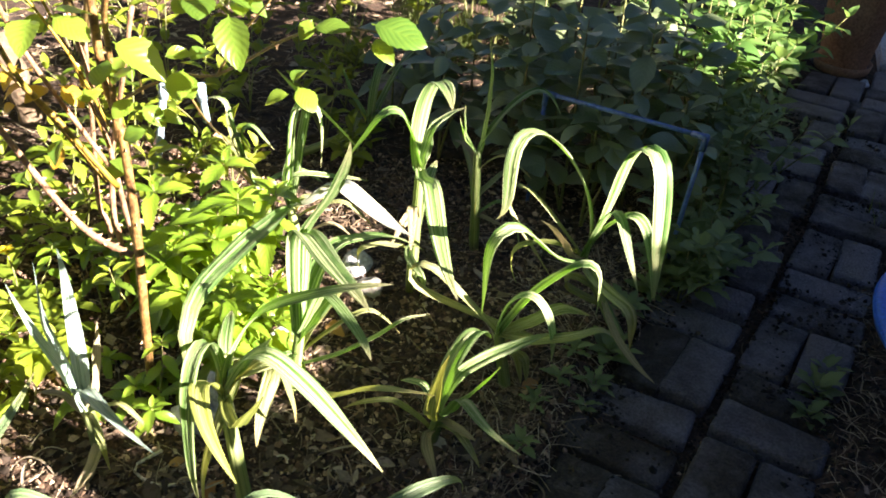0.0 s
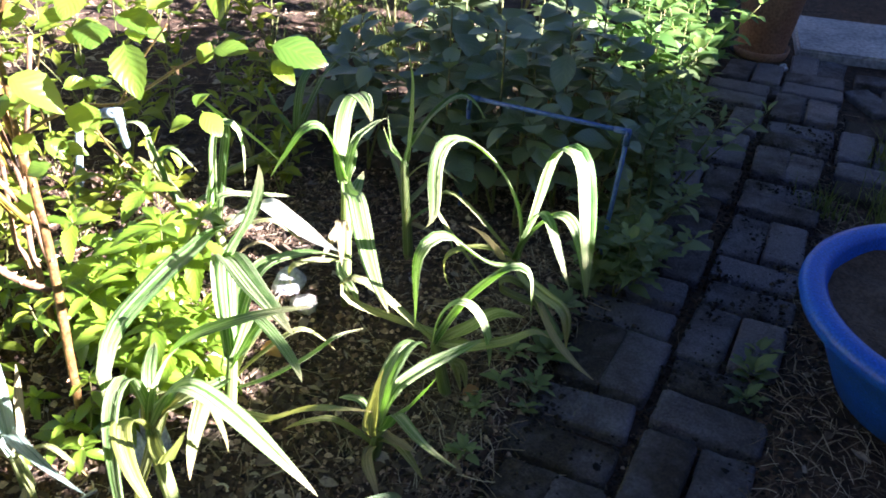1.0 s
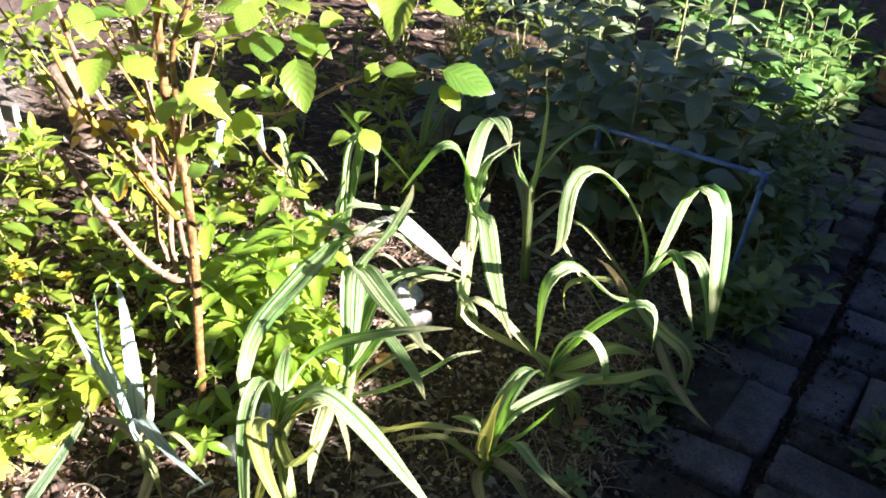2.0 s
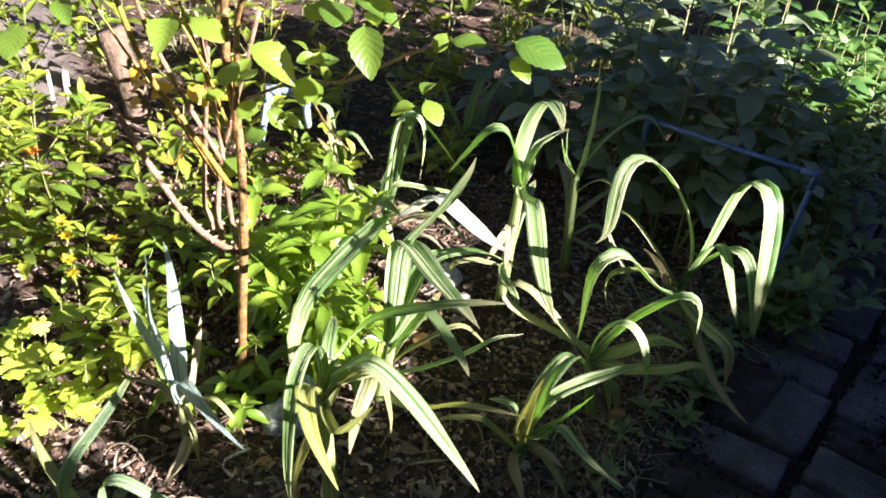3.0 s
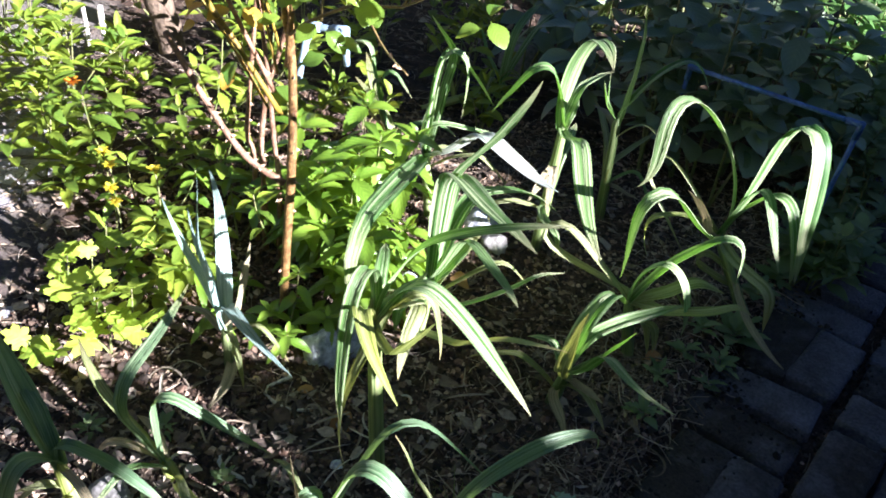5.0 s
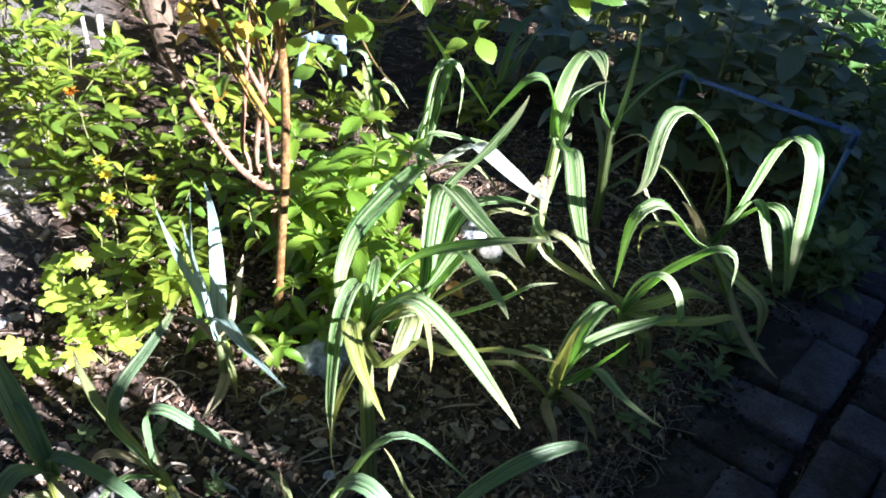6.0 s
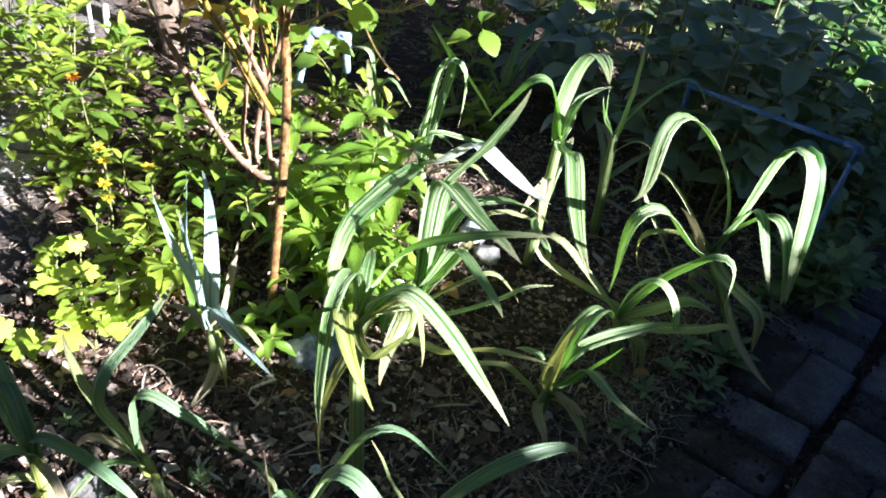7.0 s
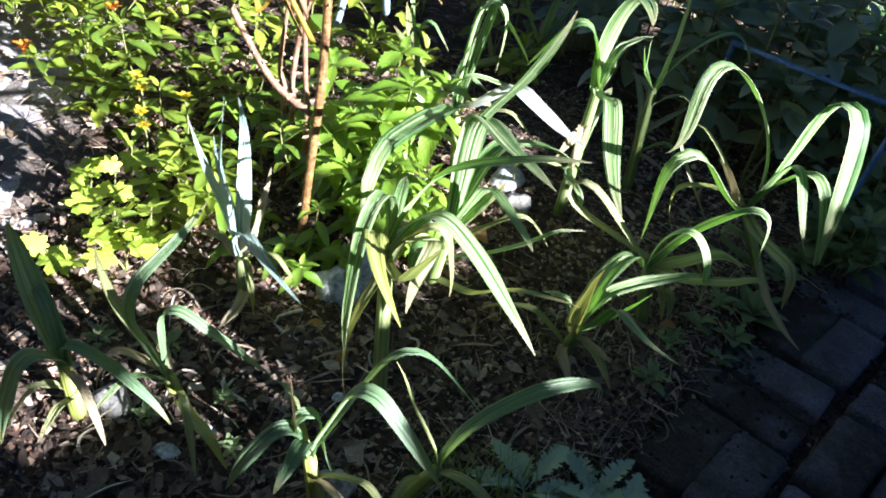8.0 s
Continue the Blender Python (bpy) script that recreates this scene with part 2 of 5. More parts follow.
M_CRUMB = island_mat("soil_crumb", [(0.0, (0.012, 0.006, 0.004)), (0.45, (0.075, 0.042, 0.026)), (0.75, (0.24, 0.145, 0.095)), (1.0, (0.62, 0.45, 0.32))])
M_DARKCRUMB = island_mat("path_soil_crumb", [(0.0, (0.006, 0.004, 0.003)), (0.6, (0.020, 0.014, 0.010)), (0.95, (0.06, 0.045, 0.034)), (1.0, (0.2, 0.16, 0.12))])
M_CLOD = island_mat("earth_clod", [(0.0, (0.016, 0.010, 0.006)), (0.6, (0.055, 0.034, 0.022)), (1.0, (0.11, 0.072, 0.048))])
M_STRAW = island_mat("straw", [(0.0, (0.11, 0.075, 0.05)), (0.55, (0.25, 0.185, 0.125)), (1.0, (0.52, 0.43, 0.32))])
M_CURL = island_mat("dead_ribbon", [(0.0, (0.10, 0.07, 0.045)), (0.5, (0.25, 0.19, 0.13)), (1.0, (0.52, 0.46, 0.37))])
M_STALK = island_mat("brown_stalk", [(0.0, (0.06, 0.04, 0.025)), (0.5, (0.16, 0.105, 0.065)), (1.0, (0.36, 0.25, 0.16))])
M_CHIP = island_mat("wood_chip", [(0.0, (0.2, 0.14, 0.09)), (0.5, (0.36, 0.27, 0.18)), (1.0, (0.55, 0.45, 0.34))])
M_LITTER = island_mat("leaf_litter", [(0.0, (0.032, 0.021, 0.014)), (0.45, (0.09, 0.062, 0.042)), (0.8, (0.19, 0.14, 0.10)), (1.0, (0.38, 0.31, 0.25))])


def soil_mat():
    m, n, l, b = mat_base("garden_soil")
    big, mid, small = noise_node(n, l, 2.2, 5.0), noise_node(n, l, 38.0, 6.0, rough=0.7), noise_node(n, l, 190.0, 4.0)
    col = ramp(n, l, mid.outputs["Fac"], [(0.3, (0.014, 0.009, 0.005)), (0.55, (0.070, 0.039, 0.024)), (0.75, (0.21, 0.126, 0.08))]).outputs["Color"]
    tone = ramp(n, l, big.outputs["Fac"], [(0.35, (0.8, 0.8, 0.8)), (0.65, (1.25, 1.2, 1.15))])
    col = mix(n, l, col, tone.outputs["Color"], 1.0, "MULTIPLY")
    grain = ramp(n, l, small.outputs["Fac"], [(0.3, (0.6, 0.6, 0.6)), (0.7, (1.35, 1.35, 1.35))])
    col = mix(n, l, col, grain.outputs["Color"], 1.0, "MULTIPLY")
    # the trodden strip beside the bed is paler and dustier
    tex = n.new("ShaderNodeTexCoord")
    sep = n.new("ShaderNodeSeparateXYZ")
    l.new(tex.outputs["Object"], sep.inputs["Vector"])
    dot = n.new("ShaderNodeMath")
    dot.operation = "MULTIPLY_ADD"
    l.new(sep.outputs["Y"], dot.inputs[0])
    dot.inputs[1].default_value = 0.44
    l.new(sep.outputs["X"], dot.inputs[2])
    wob = n.new("ShaderNodeMath")
    wob.operation = "MULTIPLY_ADD"
    l.new(big.outputs["Fac"], wob.inputs[0])
    wob.inputs[1].default_value = 0.35
    l.new(dot.outputs["Value"], wob.inputs[2])
    pos = n.new("ShaderNodeMapRange")
    pos.inputs["From Min"].default_value, pos.inputs["From Max"].default_value = -0.50, -0.36
    pos.inputs["To Min"].default_value, pos.inputs["To Max"].default_value = 1.0, 0.0
    l.new(wob.outputs["Value"], pos.inputs["Value"])
    back = n.new("ShaderNodeMapRange")
    back.inputs["From Min"].default_value, back.inputs["From Max"].default_value = -1.35, -1.15
    l.new(wob.outputs["Value"], back.inputs["Value"])
    strip = n.new("ShaderNodeMath")
    strip.operation = "MULTIPLY"
    l.new(pos.outputs["Result"], strip.inputs[0])
    l.new(back.outputs["Result"], strip.inputs[1])
    near = n.new("ShaderNodeMapRange")
    near.inputs["From Min"].default_value, near.inputs["From Max"].default_value = 3.2, 2.2
    l.new(sep.outputs["Y"], near.inputs["Value"])
    here = n.new("ShaderNodeMath")
    here.operation = "MULTIPLY"
    l.new(strip.outputs["Value"], here.inputs[0])
    l.new(near.outputs["Result"], here.inputs[1])
    strip = here
    pale = mix(n, l, (0.15, 0.13, 0.11), (0.25, 0.22, 0.19), mid.outputs["Fac"])
    pale = mix(n, l, pale, grain.outputs["Color"], 0.7, "MULTIPLY")
    col = mix(n, l, col, pale, strip.outputs["Value"])
    l.new(col, b.inputs["Base Color"])
    b.inputs["Roughness"].default_value = 0.95
    hs = n.new("ShaderNodeMath")
    hs.operation = "MULTIPLY_ADD"
    l.new(small.outputs["Fac"], hs.inputs[0])
    hs.inputs[1].default_value = 0.35
    l.new(mid.outputs["Fac"], hs.inputs[2])
    bump(n, l, hs.outputs["Value"], 0.9, 0.012, b)
    return m


M_SOIL = soil_mat()


def brick_mat():
    """Blue-grey paving brick; some are worn smooth and pale, others brown with soil or dark with moss."""
    m, n, l, b = mat_base("paving_brick")
    info, tex = n.new("ShaderNodeObjectInfo"), n.new("ShaderNodeTexCoord")
    shift = n.new("ShaderNodeVectorMath")
    shift.operation = "SCALE"
    shift.inputs["Scale"].default_value = 19.0
    comb = n.new("ShaderNodeCombineXYZ")
    for k in "XYZ":
        l.new(info.outputs["Random"], comb.inputs[k])
    l.new(comb.outputs["Vector"], shift.inputs[0])
    at = n.new("ShaderNodeVectorMath")
    l.new(tex.outputs["Object"], at.inputs[0])
    l.new(shift.outputs["Vector"], at.inputs[1])
    vec = at.outputs["Vector"]
    big, mid, fine = noise_node(n, l, 11.0, 5.0, vec=vec), noise_node(n, l, 46.0, 5.0, rough=0.7, vec=vec), noise_node(n, l, 190.0, 4.0, vec=vec)
    clean = mix(n, l, (0.105, 0.100, 0.130), (0.215, 0.200, 0.235), mid.outputs["Fac"])
    dirt = mix(n, l, (0.014, 0.012, 0.010), (0.085, 0.062, 0.050), mid.outputs["Fac"])
    dirty = n.new("ShaderNodeMath")
    dirty.operation = "MULTIPLY_ADD"
    l.new(info.outputs["Random"], dirty.inputs[0])
    dirty.inputs[1].default_value = 0.55
    l.new(big.outputs["Fac"], dirty.inputs[2])
    amount = ramp(n, l, dirty.outputs["Value"], [(0.62, (0.05, 0.05, 0.05)), (0.82, (0.6, 0.6, 0.6)), (0.98, (1, 1, 1))])
    col = mix(n, l, clean, dirt, amount.outputs["Color"])
    col = mix(n, l, col, ramp(n, l, fine.outputs["Fac"], [(0.3, (0.55, 0.55, 0.55)), (0.7, (1.35, 1.35, 1.35))]).outputs["Color"], 1.0, "MULTIPLY")
    l.new(col, b.inputs["Base Color"])
    l.new(ramp(n, l, amount.outputs["Color"], [(0.0, (0.55, 0.55, 0.55)), (1.0, (0.95, 0.95, 0.95))]).outputs["Color"], b.inputs["Roughness"])
    hs = n.new("ShaderNodeMath")
    hs.operation = "ADD"
    l.new(mid.outputs["Fac"], hs.inputs[0])
    l.new(fine.outputs["Fac"], hs.inputs[1])
    bump(n, l, hs.outputs["Value"], 1.0, 0.008, b)
    return m


M_BRICK = brick_mat()


# ---- building tools ----
def mesh_of(name, verts, faces, mat, smooth=True, uvs=None):
    me = bpy.data.meshes.new(name)
    me.from_pydata([tuple(v) for v in verts], [], faces)
    if uvs is not None:
        lay = me.uv_layers.new(name="uv")
        idx = np.empty(len(me.loops), dtype=np.int32)
        me.loops.foreach_get("vertex_index", idx)
        lay.data.foreach_set("uv", np.asarray(uvs, dtype=np.float32)[idx].ravel())
    me.materials.append(mat)
    if smooth:
        me.polygons.foreach_set("use_smooth", [True] * len(me.polygons))
    me.update()
    return me


def part_me(name, me, parent, m=None, label=""):
    ob = new(name, me)
    ob.parent = parent
    if m is not None:
        ob.matrix_basis = m
    return tagged(ob, label)


def part(name, bm, material, parent, label="", smooth=False):
    me = bpy.data.meshes.new(name)
    bm.to_mesh(me)
    bm.free()
    me.materials.append(material)
    if smooth:
        me.polygons.foreach_set("use_smooth", [True] * len(me.polygons))
    return part_me(name, me, parent, None, label)


def thing(name, x, y, z, label, category, group="", kind="", rz=0.0):
    ob = new(name)
    ob.empty_display_size = 0.02
    ob.matrix_basis = pose(x, y, z, 0, 0, rz)
    return tagged(ob, label, category, group, kind)


def tube_data(path, radii, sides=8, cap=True, knots=0.0, rnd=None):
    """Verts, faces and uvs of a round tube along a path."""
    pts = [Vector(p) for p in path]
    verts, faces, uvs = [], [], []
    ref = Vector((0.31, 0.9, 0.2)).normalized()
    for i, p in enumerate(pts):
        d = (pts[min(i + 1, len(pts) - 1)] - pts[max(i - 1, 0)]).normalized()
        a = d.cross(ref)
        if a.length < 0.1:
            a = d.cross(Vector((1, 0, 0)))
        a.normalize()
        b = d.cross(a)
        r = radii[i] if not isinstance(radii, (int, float)) else radii
        if knots and rnd:
            r *= 1 + rnd.uniform(-knots, knots)
        for k in range(sides):
            t = 2 * math.pi * k / sides
            verts.append(p + (a * math.cos(t) + b * math.sin(t)) * r)
            uvs.append((k / sides, i / (len(pts) - 1)))
    for i in range(len(pts) - 1):
        for k in range(sides):
            faces.append((i * sides + k, i * sides + (k + 1) % sides, (i + 1) * sides + (k + 1) % sides, (i + 1) * sides + k))
    if cap:
        faces.append(tuple(range(sides - 1, -1, -1)))
        faces.append(tuple(range((len(pts) - 1) * sides, len(pts) * sides)))
    return verts, faces, uvs


def smooth_path(pts, n):
    """A smooth line through a few points."""
    P = [Vector(p) for p in pts]
    P = [P[0] * 2 - P[1]] + P + [P[-1] * 2 - P[-2]]
    out = []
    segs = len(P) - 3
    for i in range(n + 1):
        s = i / n * segs
        k = min(int(s), segs - 1)
        t = s - k
        a, b, c, d = P[k:k + 4]
        out.append(0.5 * ((2 * b) + (c - a) * t + (2 * a - 5 * b + 4 * c - d) * t * t + (3 * b - a - 3 * c + d) * t ** 3))
    return out


def leaf_mesh(name, mat, length, width, rows=8, fold=0.25, droop=0.35, serr=0.0, lobes=0, waist=0.4, curl=0.0, stalk=0.12):
    """A leaf along +y, upper side +z: midrib groove, drooping tip, toothed or lobed edge, short stalk."""
    verts, uvs, faces = [], [], []
    cross = (-1.0, -0.5, 0.0, 0.5, 1.0)
    for i in range(rows + 1):
        s = i / rows
        prof = (math.sin(math.pi * min(s, 1.0) ** waist_pow(waist)) ** 0.8) if 0 < s < 1 else 0.0
        edge = prof
        if serr and 0 < s < 1:
            edge *= 1 + serr * (1 if i % 2 else -1)
        if lobes and 0 < s < 1:
            edge *= 0.42 + 0.58 * abs(math.cos(math.pi * lobes * s)) ** 0.7
        y = length * (stalk + s * (1 - stalk))
        z = -droop * length * s * s
        for c in cross:
            k = edge if abs(c) > 0.9 else prof
            x = c * k * width / 2
            zz = z + abs(x) * fold - curl * abs(x) * abs(c) + 0.012 * length * math.sin(s * 9 + c * 3)
            verts.append((x, y + abs(c) * 0.05 * length * edge * (1 if lobes else 0.4), zz))
            uvs.append((0.5 + c / 2, s))
    for i in range(rows):
        for k in range(4):
            a = i * 5 + k
            faces.append((a, a + 1, a + 6, a + 5))
    n0 = len(verts)
    r = max(0.0007, width * 0.018)
    verts += [(-r, 0, r), (r, 0, r), (r, length * (stalk + 0.1), -droop * length * 0.02), (-r, length * (stalk + 0.1), -droop * length * 0.02), (0, 0, -r)]
    uvs += [(0.5, 0)] * 5
    faces += [(n0, n0 + 1, n0 + 2, n0 + 3), (n0, n0 + 3, n0 + 4), (n0 + 1, n0 + 4, n0 + 2)]
    return mesh_of(name, verts, faces, mat, True, uvs)


def lobed_mesh(name, mat, lobes, depth, cup):
    """A palmate leaf along +y with rounded lobes, cupped and slightly wavy."""
    n = 40
    verts, uvs, faces = [(0, 0.36, 0.02)], [(0.5, 0.36)], []
    for ring in (0.5, 1.0):
        for k in range(n):
            a = -math.pi + 2 * math.pi * (k + 0.5) / n
            r = 0.5 * (1 - depth + depth * abs(math.cos(lobes * a / 2)) ** 0.8) * (0.55 + 0.45 * math.cos(a / 2) ** 0.5)
            r *= 1 + 0.05 * (1 if k % 2 else -1) * ring
            x, y = math.sin(a) * r * ring * 1.1, 0.36 + math.cos(a) * r * ring * 1.15
            verts.append((x, y, 0.02 + cup * (r * ring) ** 2 - 0.25 * max(0, y - 0.4) ** 2 + 0.02 * math.sin(5 * a) * ring))
            uvs.append((0.5 + x, y))
    for k in range(n):
        k2 = (k + 1) % n
        faces.append((0, 1 + k2, 1 + k))
        faces.append((1 + k, 1 + k2, 1 + n + k2, 1 + n + k))
    o = len(verts)
    verts += [(-0.012, -0.1, -0.03), (0.012, -0.1, -0.03), (0.012, 0.3, 0.015), (-0.012, 0.3, 0.015)]
    uvs += [(0.5, 0)] * 4
    faces.append((o, o + 1, o + 2, o + 3))
    return mesh_of(name, verts, faces, mat, True, uvs)


def waist_pow(w):
    return math.log(0.5) / math.log(w)


def aim(p, az, pitch, roll, size):
    """A pose whose +y points along azimuth az (degrees right of +y) and pitch above the horizontal, turned by roll."""
    return Matrix.Translation(p) @ Euler((0, 0, radians(-az))).to_matrix().to_4x4() @ Euler((radians(pitch), 0, 0)).to_matrix().to_4x4() @ Euler((0, radians(roll), 0)).to_matrix().to_4x4() @ Matrix.Diagonal((size, size, size, 1))


# ---- ground ----
PATH_O, PATH_A = Vector((0.357, 1.195)), 66.2        # a joint of the brick path, and its heading from +x
PU = Vector((math.cos(radians(PATH_A)), math.sin(radians(PATH_A))))
PV = Vector((PU.y, -PU.x))
CELL = 0.2135


def path_uv(x, y):
    d = Vector((x, y)) - PATH_O
    return d.dot(PU), d.dot(PV)


def bed_height(x, y):
    """Soil level: a trench under the bricks, whose ragged edges are overlapped by the beds on both sides."""
    u, v = path_uv(x, y)
    n1 = noise.noise(Vector((x * 4, y * 4, 0.3))) * 0.012 + noise.noise(Vector((x * 16, y * 16, 1.7))) * 0.008 + noise.noise(Vector((x * 45, y * 45, 4.1))) * 0.005
    left = -0.094 + 0.022 * noise.noise(Vector((u * 7, 0.5, 2.2))) + 0.012 * noise.noise(Vector((u * 24, 0.1, 5.2)))
    right = 0.262 + 0.17 * min(1.0, max(0.0, (u - 0.6) / 0.3)) + 0.06 * noise.noise(Vector((u * 5, 3.5, 1.2))) + 0.015 * noise.noise(Vector((u * 24, 4.1, 5.2)))
    if left < v < right:
        return -0.026 + n1 * 0.25
    k = min(1.0, max(0.0, (left - v) / 0.06)) if v < left else min(1.0, (v - right) / 0.06)
    h = -0.024 + k * 0.034 + n1 * (0.3 + 0.7 * k)
    if x + 0.44 * y < -0.55:
        h = h * 0.5 - 0.004
    return h


def axis(lo, hi, step, far):
    a = list(np.arange(lo, hi + 1e-6, step))
    out, d = [], step
    x = lo
    while x > -far:
        d *= 1.35
        x -= d
        out.append(x)
    up, d, x = [], step, hi
    while x < far:
        d *= 1.35
        x += d
        up.append(x)
    return out[::-1] + a + up


def build_ground():
    xs, ys = axis(-1.9, 1.6, 0.02, 60), axis(0.2, 3.4, 0.02, 60)
    verts = [(x, y, bed_height(x, y) if -6 < x < 6 and -6 < y < 8 else -0.01) for y in ys for x in xs]
    w = len(xs)
    faces = [(j * w + i, j * w + i + 1, (j + 1) * w + i + 1, (j + 1) * w + i) for j in range(len(ys) - 1) for i in range(w - 1)]
    ob = new("ground", mesh_of("ground", verts, faces, M_SOIL))
    tagged(ob, "dark crumbly garden soil, paler where it is trodden", "soil", kind="structure")


build_ground()


def scatter_bits(name, count, seed, area, mat, kind_of, label, category, dens=None):
    """Small bits lying on the soil, joined into one sheet."""
    rnd = random.Random(seed)
    verts, faces = [], []
    made = 0
    tries = 0
    while made < count and tries < count * 6:
        tries += 1
        x, y = rnd.uniform(*area[0]), rnd.uniform(*area[1])
        if dens and rnd.random() > dens(x, y):
            continue
        kind_of(rnd, x, y, bed_height(x, y), verts, faces)
        made += 1
    ob = new(name, mesh_of(name, verts, faces, mat, False))
    tagged(ob, label, category, kind="stuff")


def crumb(rnd, x, y, z, verts, faces):
    r = rnd.choice((0.0018, 0.002, 0.003, 0.003, 0.004, 0.005, 0.007)) * rnd.uniform(0.7, 1.25)
    o = len(verts)
    a0 = rnd.uniform(0, 6)
    for k in range(5):
        a = a0 + k * 1.257
        q = r * rnd.uniform(0.55, 1.4)
        verts.append((x + q * math.cos(a), y + q * math.sin(a), z - 0.001 + r * rnd.uniform(-0.1, 0.5)))
    verts.append((x + r * rnd.uniform(-0.4, 0.4), y + r * rnd.uniform(-0.4, 0.4), z + r * rnd.uniform(0.5, 1.2)))
    for k in range(5):
        faces.append((o + k, o + (k + 1) % 5, o + 5))


def clod(rnd, x, y, z, verts, faces):
    """A lump of earth, broader than high, with a broken top."""
    r = rnd.uniform(0.004, 0.010) * rnd.uniform(0.7, 1.2)
    o, a0, tall = len(verts), rnd.uniform(0, 6), rnd.uniform(0.7, 1.3)
    for ring, up in ((1.0, -0.2), (0.85, 0.4), (0.42, 0.8)):
        for k in range(7):
            a = a0 + k * 0.898 + ring
            q = r * ring * rnd.uniform(0.7, 1.25)
            verts.append((x + q * math.cos(a), y + q * math.sin(a), z + r * tall * (up + rnd.uniform(-0.14, 0.14))))
    verts.append((x, y, z + r * tall * rnd.uniform(0.75, 1.0)))
    for g in (0, 7):
        for k in range(7):
            faces.append((o + g + k, o + g + (k + 1) % 7, o + g + 7 + (k + 1) % 7, o + g + 7 + k))
    for k in range(7):
        faces.append((o + 14 + k, o + 14 + (k + 1) % 7, o + 21))


def brick_crumb(rnd, x, y, z, verts, faces):
    crumb(rnd, x, y, -0.002, verts, faces)


def straw(rnd, x, y, z, verts, faces):
    L, w, a = rnd.uniform(0.015, 0.07), rnd.uniform(0.0004, 0.0012), rnd.uniform(0, 6.283)
    bend = rnd.uniform(-0.6, 0.6)
    tilt = rnd.uniform(-0.15, 0.3)
    o = len(verts)
    px, py = x, y
    n = 4
    for i in range(n + 1):
        aa = a + bend * i / n
        nx, ny = -math.sin(aa), math.cos(aa)
        zz = z + 0.003 + abs(tilt) * L * i / n * 0.5 + 0.002 * math.sin(i * 1.3)
        verts += [(px + nx * w, py + ny * w, zz), (px, py, zz + w), (px - nx * w, py - ny * w, zz)]
        px += math.cos(aa) * L / n
        py += math.sin(aa) * L / n
    for i in range(n):
        b = o + i * 3
        faces += [(b, b + 3, b + 4, b + 1), (b + 1, b + 4, b + 5, b + 2)]


def curled(rnd, x, y, z, verts, faces):
    """A dry ribbon of dead leaf, curled over itself."""
    L, w, a = rnd.uniform(0.035, 0.10), rnd.uniform(0.0012, 0.0028), rnd.uniform(0, 6.283)
    bend, arch = rnd.uniform(-3.2, 3.2), rnd.uniform(0.05, 0.22) * L
    o, n = len(verts), 9
    px, py = x, y
    for i in range(n + 1):
        q = i / n
        aa = a + bend * q * q
        nx, ny, ww = -math.sin(aa), math.cos(aa), w * (1 - 0.7 * abs(2 * q - 1) ** 2)
        zz = z + 0.003 + arch * math.sin(math.pi * q)
        verts += [(px + nx * ww, py + ny * ww, zz + ww * 0.7), (px, py, zz), (px - nx * ww, py - ny * ww, zz + ww * 0.5)]
        px += math.cos(aa) * L / n
        py += math.sin(aa) * L / n
    for i in range(n):
        b = o + i * 3
        faces += [(b, b + 3, b + 4, b + 1), (b + 1, b + 4, b + 5, b + 2)]


def flake(rnd, x, y, z, verts, faces):
    """A torn, crumpled scrap of leaf or bark."""
    L = rnd.choice((0.005, 0.007, 0.009, 0.012, 0.016, 0.022, 0.03)) * rnd.uniform(0.8, 1.2)
    w, a = L * rnd.uniform(0.25, 0.8), rnd.uniform(0, 6.283)
    tx, ty = rnd.uniform(-0.35, 0.35), rnd.uniform(-0.4, 0.4)
    c, s = math.cos(a), math.sin(a)
    o = len(verts)
    for q, k in ((0, 0.25), (0.3, 0.9), (0.65, 0.8), (1, 0.2)):
        for side in (-1, 0, 1):
            lx, ly = (q + rnd.uniform(-0.12, 0.12)) * L, side * w * k * 0.5 * rnd.uniform(0.5, 1.4)
            up = max(0.0, tx * (lx - L / 2) + ty * ly + abs(side) * w * k * rnd.uniform(-0.1, 0.35) + L * 0.12)
            verts.append((x + c * lx - s * ly, y + s * lx + c * ly, z + 0.002 + up))
    for i in range(3):
        for k in range(2):
            b = o + i * 3 + k
            faces.append((b, b + 1, b + 4, b + 3))


def in_bed(x, y):
    u, v = path_uv(x, y)
    if x + 0.44 * y < -0.58:
        return 0.12
    if -0.10 < v < 0.33:
        return 0.06
    return 1.0 if x + 0.44 * y > -0.5 else 0.7


def beside_path(x, y):
    u, v = path_uv(x, y)
    if -0.10 < v < 0.30:
        return 0.1
    return 1.0 if (-0.4 < v < -0.08 or 0.28 < v < 0.6) else 0.4


scatter_bits("soil_crumbs", 42000, 3, ((-1.0, 0.45), (0.4, 2.0)), M_CRUMB, crumb, "loose dark brown crumbs of garden soil", "soil crumbs", in_bed)
scatter_bits("soil_clods", 1500, 41, ((-1.0, 0.35), (0.4, 1.6)), M_CLOD, clod, "dark lumps of dug earth between the plants", "soil clods", lambda x, y: in_bed(x, y) * (1.0 if noise.noise(Vector((x * 6, y * 6, 4))) > -0.1 else 0.3) * (1.0 if y < 1.2 and x < -0.1 else 0.35))
scatter_bits("straw_litter", 6500, 5, ((-1.5, 1.1), (0.4, 2.5)), M_STRAW, straw, "scattered dry straw and dead grass stalks on soil", "straw", beside_path)
